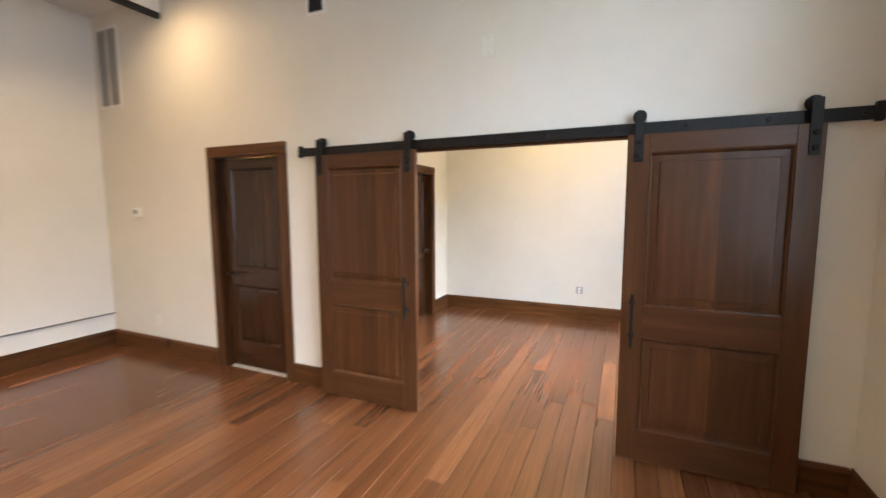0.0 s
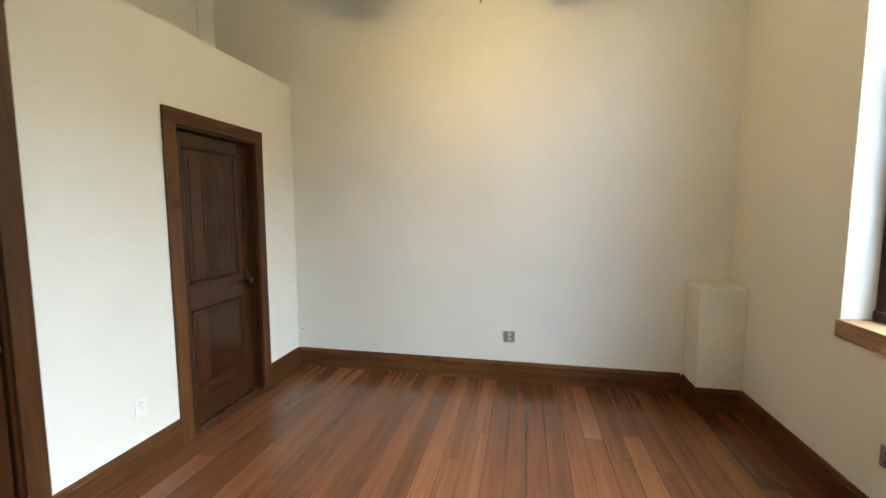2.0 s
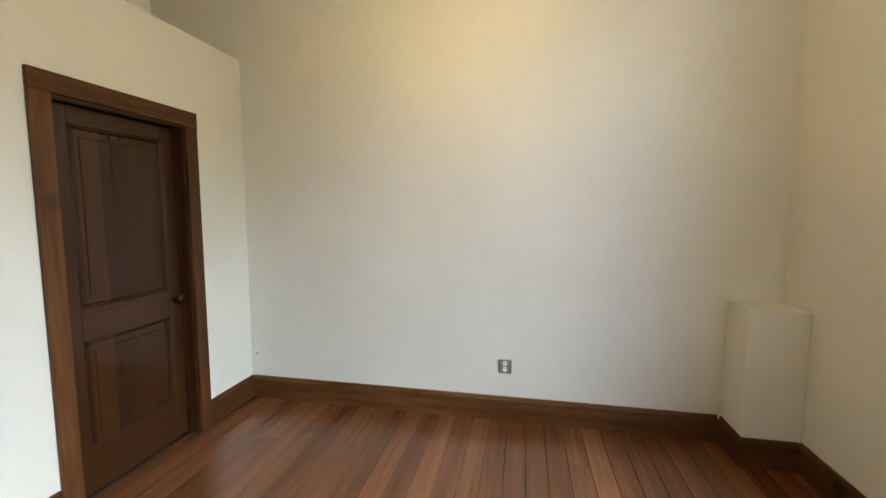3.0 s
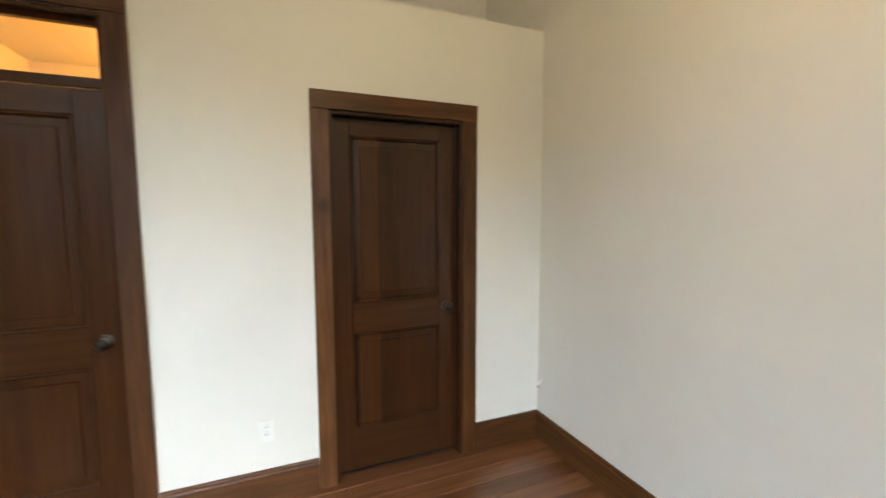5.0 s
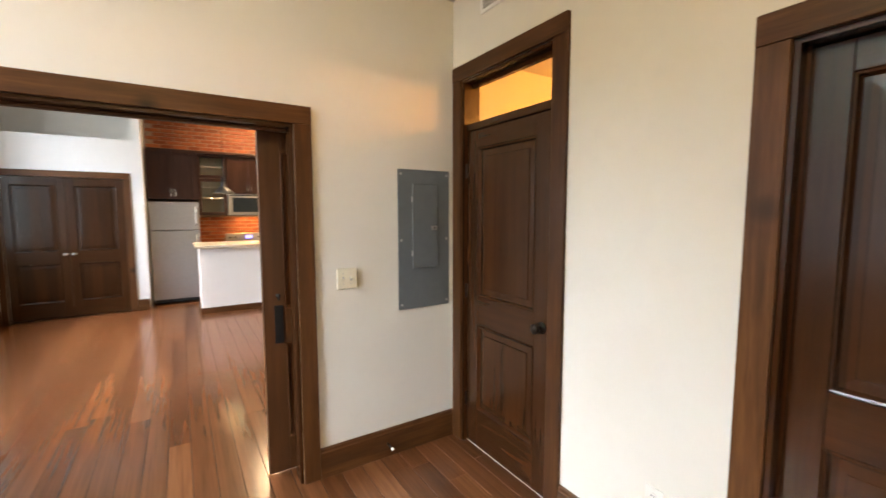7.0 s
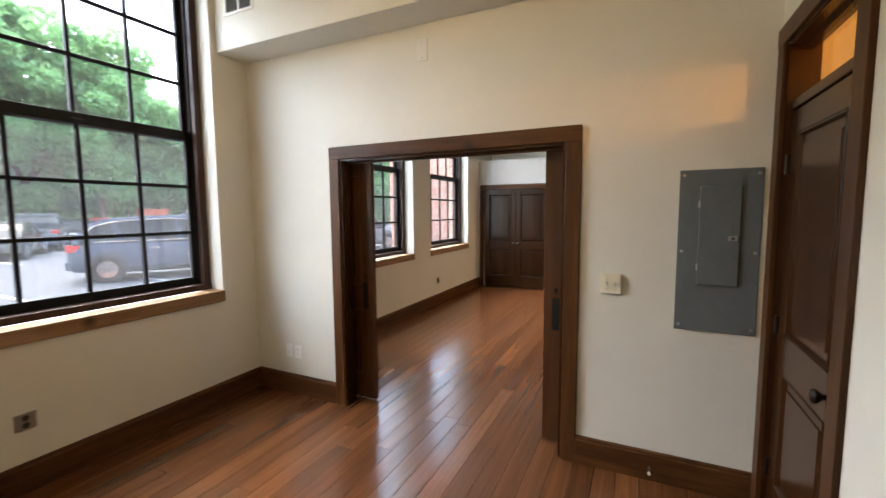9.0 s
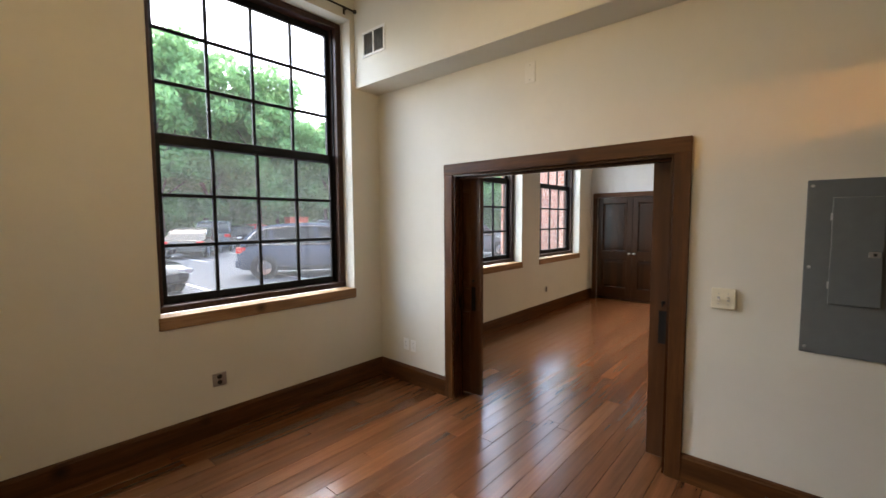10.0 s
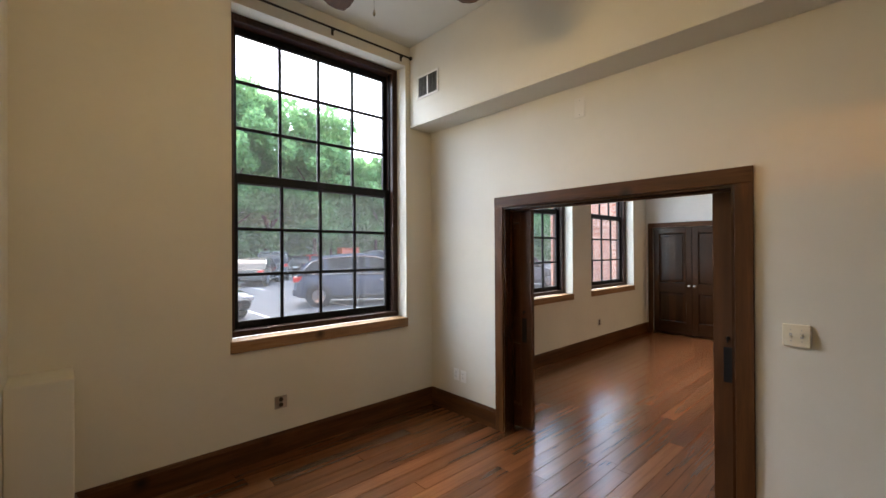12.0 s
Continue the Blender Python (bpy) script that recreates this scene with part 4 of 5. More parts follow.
# sprinkler fittings in the recess
sp = thing("sprinkler_valve", -3.06, 5.02, 3.15, "black valve on a thin pipe in the recess", "valve")
part("pipe", rod(B(), (-3.045, 4.95, 2.636), (-3.045, 4.95, 3.69), 0.012), M_WHITE, sp)
part("valve_body", lathe(B(), [(0.02, 0), (0.035, 0.01), (0.035, 0.05), (0.02, 0.07)], (-3.045, 5.0, 3.12), (0.6, 0.5, 0.1)), M_IRON, sp, "black round valve body", True)
part("valve_cap", lathe(B(), [(0.028, 0), (0.045, 0.01), (0.045, 0.03), (0.02, 0.04)], (-3.030, 5.06, 3.13), (1, 0.2, 0)), M_IRON, sp, smooth=True)
sp = thing("fire_sprinkler", -3.06, 5.72, 3.42, "small sprinkler head on a thin wall pipe", "sprinkler")
part("pipe", rod(B(), (-3.050, 5.72, 2.636), (-3.050, 5.72, 3.69), 0.008), M_WALL2, sp)
part("head", lathe(B(), [(0.012, 0), (0.02, 0.01), (0.012, 0.03), (0.022, 0.035)], (-3.048, 5.72, 3.45), (1, 0, 0)), M_BRONZE, sp, smooth=True)

# ---- ceiling fan ----
FX, FY = -0.46, 4.70
fan = thing("ceiling_fan", FX, FY, HB, "ceiling fan with five brown wooden blades and a lit glass bowl", "ceiling fan")
part("canopy", lathe(B(), [(0.02, -0.09), (0.055, -0.07), (0.07, -0.02), (0.072, 0.0)], (FX, FY, HB)), M_BRONZE, fan, smooth=True)
part("downrod", rod(B(), (FX, FY, 3.10), (FX, FY, HB - 0.07), 0.013), M_BRONZE, fan, smooth=True)
part("motor", lathe(B(), [(0.05, 0), (0.105, 0.02), (0.125, 0.06), (0.12, 0.12), (0.07, 0.17), (0.02, 0.19)], (FX, FY, 2.95), seg=28), M_BRONZE, fan, "dark bronze motor housing", True)
part("switch_housing", lathe(B(), [(0.045, 0), (0.06, 0.02), (0.06, 0.06), (0.05, 0.08)], (FX, FY, 2.915)), M_BRONZE, fan, smooth=True)
bowl = part("light_bowl", lathe(B(), [(0.015, -0.002), (0.05, 0.004), (0.085, 0.03), (0.10, 0.065), (0.098, 0.085)], (FX, FY, 2.842), seg=28), M_BOWL, fan, "lit frosted glass bowl", True)
bowl.visible_shadow = False
for i in range(5):
    a = radians(62.9 + 72 * i)
    ca, sa = math.cos(a), math.sin(a)
    m = Matrix.Translation((FX, FY, 2.985)) @ Matrix.Rotation(a, 4, "Z") @ Matrix.Rotation(radians(11), 4, "X")
    bm = B()
    prism(bm, [(0.17, -0.05), (0.22, -0.062), (0.58, -0.072), (0.645, -0.060), (0.665, -0.02), (0.665, 0.02), (0.645, 0.060), (0.58, 0.072), (0.22, 0.062), (0.17, 0.05)], 2, -0.004, 0.004)
    bl = part("blade", bm, M_BLADE, fan, "brown wooden blade")
    bl.matrix_parent_inverse = fan.matrix_basis.inverted()
    bl.matrix_basis = m
    iron = B()
    box(iron, 0.09, 0.24, -0.018, 0.018, 0.004, 0.010, 0.002)
    arm = part("blade_arm", iron, M_BRONZE, bl, local=True)
for dx, dy, zt, zb in ((-0.045, -0.03, 2.88, 2.745), (0.050, 0.02, 2.88, 2.655)):
    ch = part("pull_chain", rod(B(), (FX + dx, FY + dy, zb), (FX + dx, FY + dy, zt), 0.0012, seg=6), M_NICKEL, fan)
    part("chain_pull", lathe(B(), [(0.002, 0), (0.006, 0.006), (0.006, 0.018), (0.002, 0.028)], (FX + dx, FY + dy, zb - 0.028), seg=12), M_NICKEL, ch, smooth=True)


# ---- kitchen ----
M_CAB = wood("dark_cabinet_wood", (0.016, 0.007, 0.005), (0.036, 0.015, 0.010), (0.060, 0.027, 0.016), 2, 0.35)
M_CABIN = plain("cabinet_inside", (0.78, 0.74, 0.65), 0.6)
M_SHADE = plain("dark_shade_metal", (0.10, 0.10, 0.10), 0.3, 0.8)
fr = thing("refrigerator", -0.69, -3.5, 0, "stainless steel top-freezer refrigerator", "refrigerator")
part("body", box(B(), -1.045, -0.335, YK + 0.02, -3.20, 0.03, 1.715, 0.008, 2), plain("fridge_side_enamel", (0.12, 0.12, 0.12), 0.4), fr)
for n, z0, z1 in (("freezer_door", 1.245, 1.715), ("fridge_door", 0.085, 1.235)):
    d = part(n, box(B(), -1.045, -0.335, -3.195, -3.135, z0, z1, 0.012, 2), M_STEEL, fr)
    ha, hb = (z0 + 0.06, z1 - 0.08) if n == "freezer_door" else (z1 - 0.62, z1 - 0.06)
    h = part("handle", rod(B(), (-0.995, -3.095, ha), (-0.995, -3.095, hb), 0.013), M_NICKEL, d, "pale vertical bar handle", True)
    for z in (ha + 0.02, hb - 0.02):
        part("handle_post", rod(B(), (-0.995, -3.135, z), (-0.995, -3.095, z), 0.009), M_NICKEL, h)
part("toe_grille", box(B(), -1.03, -0.35, -3.20, -3.17, 0.03, 0.08), M_SLOT, fr)


def shaker(root, name, x0, x1, y, z0, z1, handle_x=None):
    d = part(name, box(B(), x0, x1, y - 0.014, y, z0, z1), M_CAB, root)
    for a, b, c, e in ((x0, x1, z0, z0 + 0.055), (x0, x1, z1 - 0.055, z1), (x0, x0 + 0.055, z0 + 0.055, z1 - 0.055), (x1 - 0.055, x1, z0 + 0.055, z1 - 0.055)):
        part("door_rail", box(B(), a, b, y, y + 0.008, c, e, 0.002), M_CAB, d)
    if handle_x is not None:
        part("handle", rod(B(), (handle_x, y + 0.03, z0 + 0.05), (handle_x, y + 0.03, z0 + 0.17), 0.005), M_NICKEL, d)
    return d


def wall_cabinet(x0, x1, z0, z1, depth, doors, label):
    y = YK + depth
    c = thing("wall_cabinet", (x0 + x1) / 2, YK + depth / 2, z0, label, "cabinet", "kitchen wall cabinets")
    part("carcass", box(B(), x0, x1, YK, y - 0.016, z0, z1, 0.002), M_CAB, c)
    w = (x1 - x0) / doors
    for i in range(doors):
        shaker(c, "cabinet_door", x0 + w * i + 0.002, x0 + w * (i + 1) - 0.002, y, z0 + 0.002, z1 - 0.002, x0 + w * (i + 1) - 0.03 if i % 2 == 0 else x0 + w * i + 0.03)
    return c


def glass_cabinet(x0, x1, z0, z1, depth):
    y = YK + depth
    c = thing("glass_cabinet", (x0 + x1) / 2, YK + depth / 2, z0, "dark wall cabinet with glass doors and empty shelves", "cabinet", "kitchen glass cabinets")
    for a, b, e, f in ((x0, x0 + 0.018, z0, z1), (x1 - 0.018, x1, z0, z1), (x0, x1, z0, z0 + 0.018), (x0, x1, z1 - 0.018, z1)):
        part("side", box(B(), a, b, YK, y - 0.02, e, f), M_CAB, c)
    part("back", box(B(), x0, x1, YK, YK + 0.006, z0, z1), M_CABIN, c, "pale cabinet back")
    for z in (1.80, 2.0, 2.36):
        part("shelf", box(B(), x0 + 0.018, x1 - 0.018, YK + 0.006, y - 0.04, z, z + 0.014), M_CABIN, c)
    for za, zb in ((z0, 2.15), (2.155, z1)):
        d = part("glass_door", box(B(), x0 + 0.05, x1 - 0.05, y - 0.010, y - 0.006, za + 0.05, zb - 0.05), M_SMOKE, c, "clear glass door pane")
        for a, b, e, f in ((x0, x1, za, za + 0.055), (x0, x1, zb - 0.055, zb), (x0, x0 + 0.055, za + 0.055, zb - 0.055), (x1 - 0.055, x1, za + 0.055, zb - 0.055)):
            part("door_frame", box(B(), a + 0.001, b - 0.001, y - 0.02, y, e, f, 0.002), M_CAB, d)
    return c


wall_cabinet(-1.055, -0.325, 1.76, 2.575, 0.66, 2, "dark wooden cabinet above the refrigerator")
glass_cabinet(-1.515, -1.060, 1.49, 2.575, 0.36)
wall_cabinet(-2.265, -1.520, 1.885, 2.575, 0.36, 2, "dark wooden cabinet above the microwave")
glass_cabinet(-2.725, -2.270, 1.49, 2.575, 0.36)
wall_cabinet(-3.45, -2.730, 1.49, 2.575, 0.36, 2, "dark wooden wall cabinet on the brick wall")
single("cabinet_crown", box(B(), -3.46, -0.32, YK, YK + 0.40, 2.577, 2.63, 0.008, 2), M_CAB, "dark moulding along the cabinet tops", "moulding", kind="structure")
mw = thing("microwave", -1.89, YK + 0.2, 1.48, "stainless steel over-range microwave with a dark window", "microwave")
part("case", box(B(), -2.255, -1.525, YK, YK + 0.38, 1.485, 1.878, 0.006, 2), M_STEEL, mw)
part("window", box(B(), -2.09, -1.60, YK + 0.38, YK + 0.386, 1.545, 1.815, 0.003), M_CARGLASS, mw, "dark glass window")
part("controls", box(B(), -2.235, -2.125, YK + 0.38, YK + 0.385, 1.53, 1.83, 0.002), M_SLOT, mw)
part("handle", rod(B(), (-2.105, YK + 0.415, 1.54), (-2.105, YK + 0.415, 1.82), 0.010), M_NICKEL, mw, smooth=True)
part("vent_strip", box(B(), -2.235, -1.545, YK + 0.38, YK + 0.384, 1.842, 1.868), M_SLOT, mw)
rg = thing("range", -1.86, YK + 0.32, 0, "stainless steel range with a dark cooktop and blue clock", "range")
part("body", box(B(), -2.24, -1.48, YK + 0.01, YK + 0.66, 0.02, 0.905, 0.006, 2), M_STEEL, rg)
part("cooktop", box(B(), -2.235, -1.485, YK + 0.06, YK + 0.655, 0.906, 0.918, 0.003), M_CARGLASS, rg)
bg = part("backguard", box(B(), -2.235, -1.485, YK + 0.01, YK + 0.07, 0.919, 1.14, 0.008, 2), M_STEEL, rg, "pale steel backguard")
part("clock", box(B(), -1.95, -1.83, YK + 0.0705, YK + 0.073, 1.04, 1.09), M_DISPLAY, bg, "blue lit clock display")
for x in (-2.16, -2.07, -1.65, -1.56):
    part("dial", lathe(B(), [(0.019, 0), (0.017, 0.018), (0.010, 0.02)], (x, YK + 0.07, 1.06), (0, 1, 0), 14), M_SLOT, bg)
tow = thing("paper_towel", -2.12, YK + 0.45, 0.918, "white paper towel roll standing on the cooktop", "paper towel")
part("roll", lathe(B(), [(0.05, 0), (0.05, 0.24), (0.018, 0.24), (0.018, 0.25)], (-2.12, YK + 0.45, 0.919), seg=24), M_WHITE, tow, smooth=True)
for x0, x1 in ((-1.475, -1.06), (-2.66, -2.245), (-3.45, -2.665)):
    c = thing("base_cabinet", (x0 + x1) / 2, YK + 0.3, 0, "dark wooden base cabinet under a stone top", "cabinet", "kitchen base cabinets")
    part("carcass", box(B(), x0, x1, YK, YK + 0.58, 0.09, 0.872), M_CAB, c)
    shaker(c, "cabinet_door", x0 + 0.003, x1 - 0.003, YK + 0.595, 0.10, 0.69)
    shaker(c, "drawer_front", x0 + 0.003, x1 - 0.003, YK + 0.595, 0.70, 0.868)
    single("worktop", box(B(), x0, x1, YK, YK + 0.63, 0.874, 0.910, 0.004, 2), M_STONE, "beige stone kitchen worktop", "worktop")

isl = thing("kitchen_peninsula", -2.2, -2.4, 0, "white painted peninsula wall with a stained wooden base", "peninsula")
part("wall", box(B(), -3.6, -0.975, -2.60, -2.045, 0.0, 1.003, 0.004), M_WALL2, isl)
part("base_band", box(B(), -3.6, -0.955, -2.62, -2.025, 0.0, 0.092, 0.004), M_TRIM[0], isl)
single("peninsula_top", box(B(), -3.65, -0.925, -2.85, -1.985, 1.0035, 1.045, 0.006, 2), M_STONE, "beige stone breakfast bar top", "worktop")


def pendant(x):
    p = thing("pendant_lamp", x, -2.25, HM, "dark metal dome pendant lamp, lit", "pendant lamp", "pendants over the peninsula")
    part("canopy", lathe(B(), [(0.06, -0.025), (0.06, 0)], (x, -2.25, HM)), M_IRON, p, smooth=True)
    part("cord", rod(B(), (x, -2.25, 2.10), (x, -2.25, HM - 0.02), 0.004, seg=6), M_IRON, p)
    part("socket", lathe(B(), [(0.028, 0), (0.03, 0.07), (0.012, 0.10)], (x, -2.25, 2.01)), M_IRON, p, smooth=True)
    bm = B()
    seg = 28
    prof = [(0.030, 2.02), (0.036, 1.955), (0.062, 1.925), (0.115, 1.885), (0.150, 1.846), (0.152, 1.835), (0.146, 1.835), (0.110, 1.879), (0.058, 1.918), (0.030, 1.950), (0.024, 2.01)]
    rings = [[bm.verts.new((x + r * math.cos(2 * math.pi * i / seg), -2.25 + r * math.sin(2 * math.pi * i / seg), z)) for i in range(seg)] for r, z in prof]
    for a, b in zip(rings, rings[1:]):
        for i in range(seg):
            bm.faces.new((a[i], a[(i + 1) % seg], b[(i + 1) % seg], b[i]))
    part("shade", bm, M_SHADE, p, "dark metal dome shade", True)
    bulb = part("bulb", lathe(B(), [(0.008, -0.05), (0.028, -0.035), (0.034, -0.01), (0.018, 0.03), (0.014, 0.05)], (x, -2.25, 1.93)), M_BULB, p, "warm lit bulb", True)
    bulb.visible_shadow = False


pendant(-1.36)
pendant(-2.25)
for px, py in ((-3.55, 2.12), (-3.3, 0.1), (-3.3, -1.5), (-2.0, -3.05)):
    dl = thing("downlight", px, py, HM, "recessed round ceiling downlight, lit", "downlight", "living room downlights")
    part("ring", lathe(B(), [(0.085, -0.010), (0.095, -0.004), (0.095, -0.0005)], (px, py, HM), seg=28), M_WHITE, dl, smooth=True)
    part("lens", lathe(B(), [(0.062, -0.0125), (0.066, -0.0102)], (px, py, HM), seg=28), M_BULB, dl)
bl_ = thing("bath_light", -3.35, 3.95, 2.56, "round bathroom ceiling light giving orange light", "ceiling light")
part("base", lathe(B(), [(0.09, -0.03), (0.10, 0)], (-3.35, 3.95, 2.559)), M_WHITE, bl_, smooth=True)

# kitchen brickwork, single bricks
brick_me = finish("brick", box(B(), -0.0965, 0.0965, -0.010, 0.012, -0.0275, 0.0275, 0.003), M_BRICK)
rb = random.Random(5)
for row in range(49):
    z = 0.945 + row * 0.068
    if z > HM - 0.03 or 1.46 < z < 2.66:
        continue
    for k in range(17):
        x = -0.42 - k * 0.206 - (0.103 if row % 2 else 0.0)
        if x < -3.40:
            continue
        o = part("brick", brick_me, M_BRICK, WALL_KITCHEN)
        o.location = (x, YK - 0.011 + rb.uniform(-0.002, 0.003), z)
        o.rotation_euler = (rb.uniform(-0.012, 0.012), rb.uniform(-0.006, 0.006), rb.uniform(-0.012, 0.012))


# ---- outdoors ----
GZ = -0.15
single("ground", box(B(), XE + 0.43, 500, -500, 500, GZ - 0.2, GZ), M_ASPHALT, "worn grey asphalt car park", "ground", kind="structure")
for i in range(9):
    y = 4.4 - 2.75 * i
    single("parking_line", box(B(), 8.2, 13.2, y - 0.05, y + 0.05, GZ, GZ + 0.004), M_LINE, "white painted parking line", "parking line", "parking lines", "structure")
for i in range(9):
    y = 4.4 - 2.75 * i
    single("parking_line", box(B(), 17.5, 22.5, y - 0.05, y + 0.05, GZ, GZ + 0.004), M_LINE, "white painted parking line", "parking line", "parking lines", "structure")


def loft(bm, sections):
    """Skins a run of closed outlines of equal length."""
    rings = [[bm.verts.new(p) for p in s] for s in sections]
    n = len(rings[0])
    for a, b in zip(rings, rings[1:]):
        for i in range(n):
            bm.faces.new((a[i], a[(i + 1) % n], b[(i + 1) % n], b[i]))
    bm.faces.new(rings[0][::-1])
    bm.faces.new(rings[-1])
    return bm


def car(x, y, turn, paint, label, length=4.6, width=1.84, height=1.68, wagon=True, group="parked cars"):
    """A parked car heading along its own +x."""
    c = thing("car", x, y, GZ, label, "car", group)
    c.matrix_basis = pose(x, y, GZ, 0, 0, turn)
    L, W, H = length / 2, width / 2, height
    belt = H * 0.615
    r = 0.34
    nose = 0.66 * H / 1.68 + 0.12
    body = []
    for sx, zt, zb, wf in ((-L, belt * 0.80, 0.42, 0.80), (-L + 0.10, belt * 0.96, 0.30, 0.92), (-L + 0.6, belt * 1.0, 0.24, 0.99), (-0.3, belt * 0.985, 0.22, 1.0), (L - 1.35, belt * 0.95, 0.22, 1.0),
                           (L - 0.7, nose * 1.10, 0.23, 0.97), (L - 0.22, nose, 0.26, 0.88), (L, nose * 0.80, 0.34, 0.70)):
        w = W * wf
        body.append([(sx, -w * 0.92, zb), (sx, w * 0.92, zb), (sx, w, zb + 0.12), (sx, w, zt - 0.16), (sx, w * 0.95, zt - 0.03), (sx, w * 0.82, zt), (sx, -w * 0.82, zt), (sx, -w * 0.95, zt - 0.03), (sx, -w, zt - 0.16), (sx, -w, zb + 0.12)])
    part("body", loft(B(), body), paint, c, smooth=True, local=True)
    front, ff = L - 1.05, L - 2.05
    if wagon:
        line = [(-L + 0.13, 0.0), (-L + 0.26, 0.36), (-L + 0.52, 0.72), (-L + 0.85, 0.87), (-L + 1.4, 0.96), (-0.2, 1.0), (ff, 0.965), (ff + 0.45, 0.62), (front, 0.0)]
    else:
        line = [(-L + 0.42, 0.0), (-L + 0.85, 0.52), (-L + 1.25, 0.86), (-L + 1.7, 0.97), (-0.25, 1.0), (ff, 0.95), (ff + 0.45, 0.58), (front, 0.0)]
    rear = line[0][0]

    def side_w(k):
        return W * (0.95 - 0.17 * k)

    cab = []
    for sx, k in line:
        zt = belt + (H - belt) * k - 0.012
        w, w0 = side_w(k) - 0.012, side_w(0) - 0.012
        zt = max(zt, belt - 0.02)
        cab.append([(sx, -w0, belt - 0.06), (sx, w0, belt - 0.06), (sx, w, zt - 0.012), (sx, w * 0.90, zt + 0.004), (sx, -w * 0.90, zt + 0.004), (sx, -w, zt - 0.012)])
    part("cabin", loft(B(), cab), M_CARGLASS, c, "dark car windows", local=True)
    top = []
    for sx, k in line:
        if k > 0.8:
            zt, w = belt + (H - belt) * k, side_w(k)
            top.append([(sx, -w, zt - 0.05), (sx, w, zt - 0.05), (sx, w * 0.97, zt - 0.005), (sx, w * 0.80, zt + 0.016), (sx, -w * 0.80, zt + 0.016), (sx, -w * 0.97, zt - 0.005)])
    part("roof", loft(B(), top), paint, c, smooth=True, local=True)

    def height_at(px):
        for (xa, ka), (xb, kb) in zip(line, line[1:]):
            if xa <= px <= xb:
                return ka + (kb - ka) * (px - xa) / (xb - xa)
        return 0.0

    for s in (-1, 1):
        arch = []
        for i, (sx, k) in enumerate(line):
            k2 = max(k - 0.13, 0.0) - (0.06 if k == 0 else 0.0)
            mid_x = sx + (0.10 if sx < 0 else -0.06) * (1.0 - k)
            za, zb = belt + (H - belt) * k, belt + (H - belt) * k2
            wa, wb = side_w(k), side_w(k2)
            arch.append([(sx, s * (wa - 0.02), za), (sx, s * (wa + 0.004), za), (mid_x, s * (wb + 0.004), zb), (mid_x, s * (wb - 0.02), zb)])
        part("window_frame", loft(B(), arch), paint, c, local=True)
        trim = B()
        for pa, pb in zip(arch[1:], arch[2:]):
            rod(trim, (pa[2][0], pa[2][1] + s * 0.006, pa[2][2]), (pb[2][0], pb[2][1] + s * 0.006, pb[2][2]), 0.014, seg=6)
        part("window_trim", trim, M_CHROME, c, "bright trim over the side windows", local=True)
        for xa, xt in ((-L + 1.05, -L + 0.95), (0.05, -0.08)) if wagon else ((-0.95, -1.0), (0.05, -0.08)):
            k = height_at(xt)
            zt, wt, wb, hw = belt + (H - belt) * k - 0.02, side_w(k) - 0.002, side_w(0) + 0.001, 0.045
            part("pillar", loft(B(), [[(xa - hw, s * wb, belt - 0.04), (xa + hw, s * wb, belt - 0.04), (xa + hw, s * (wb - 0.03), belt - 0.04), (xa - hw, s * (wb - 0.03), belt - 0.04)],
                                      [(xt - hw, s * wt, zt), (xt + hw, s * wt, zt), (xt + hw, s * (wt - 0.03), zt), (xt - hw, s * (wt - 0.03), zt)]]), paint, c, local=True)
        part("mirror", box(B(), front - 0.22, front - 0.05, s * W * 1.0 - 0.02, s * W * 1.0 + s * 0.16 if s > 0 else s * W + 0.02, belt + 0.02, belt + 0.15, 0.02, 2) if s > 0 else box(B(), front - 0.22, front - 0.05, -W - 0.16, -W + 0.02, belt + 0.02, belt + 0.15, 0.02, 2), paint, c, local=True)
        part("sill_trim", box(B(), -L + 1.2, L - 1.2, s * W - 0.012, s * W + 0.012, 0.27, 0.36, 0.006), M_TYRE, c, local=True)
        for hx in (-0.55, 0.45):
            part("door_handle", box(B(), hx - 0.10, hx + 0.08, s * W - 0.004, s * W + 0.016, belt - 0.22, belt - 0.185, 0.004), M_CHROME, c, local=True)
        tl = part("tail_light", box(B(), -L - 0.005, -L + 0.26, (W * 0.64 if s > 0 else -W * 0.93), (W * 0.93 if s > 0 else -W * 0.64), belt * 0.76, belt * 0.93, 0.02, 2), M_TAIL, c, "red tail light", local=True)
        part("headlight", box(B(), L - 0.36, L - 0.07, (W * 0.52 if s > 0 else -W * 0.87), (W * 0.87 if s > 0 else -W * 0.52), nose * 0.74, nose * 0.92, 0.03, 2), M_HEAD, c, "clear headlight", local=True)
        for wx in (-L + 0.78, L - 0.92):
            whl = part("wheel", lathe(B(), [(r * 0.62, -0.09), (r * 0.96, -0.10), (r, -0.07), (r, 0.07), (r * 0.96, 0.10), (r * 0.62, 0.09)], (wx, s * (W - 0.09), r), (0, 1, 0), 26), M_TYRE, c, "black tyre", True, True)
            rim = B()
            lathe(rim, [(r * 0.60, -0.098), (r * 0.64, -0.104), (r * 0.62, 0.104), (r * 0.2, 0.09)], (wx, s * (W - 0.09), r), (0, s, 0), 22)
            for k in range(5):
                an = 2 * math.pi * k / 5
                rod(rim, (wx, s * (W + 0.012), r), (wx + math.cos(an) * r * 0.62, s * (W + 0.012), r + math.sin(an) * r * 0.62), 0.030, 0.022, 6)
            part("rim", rim, M_CHROME, whl, "alloy rim", local=True)
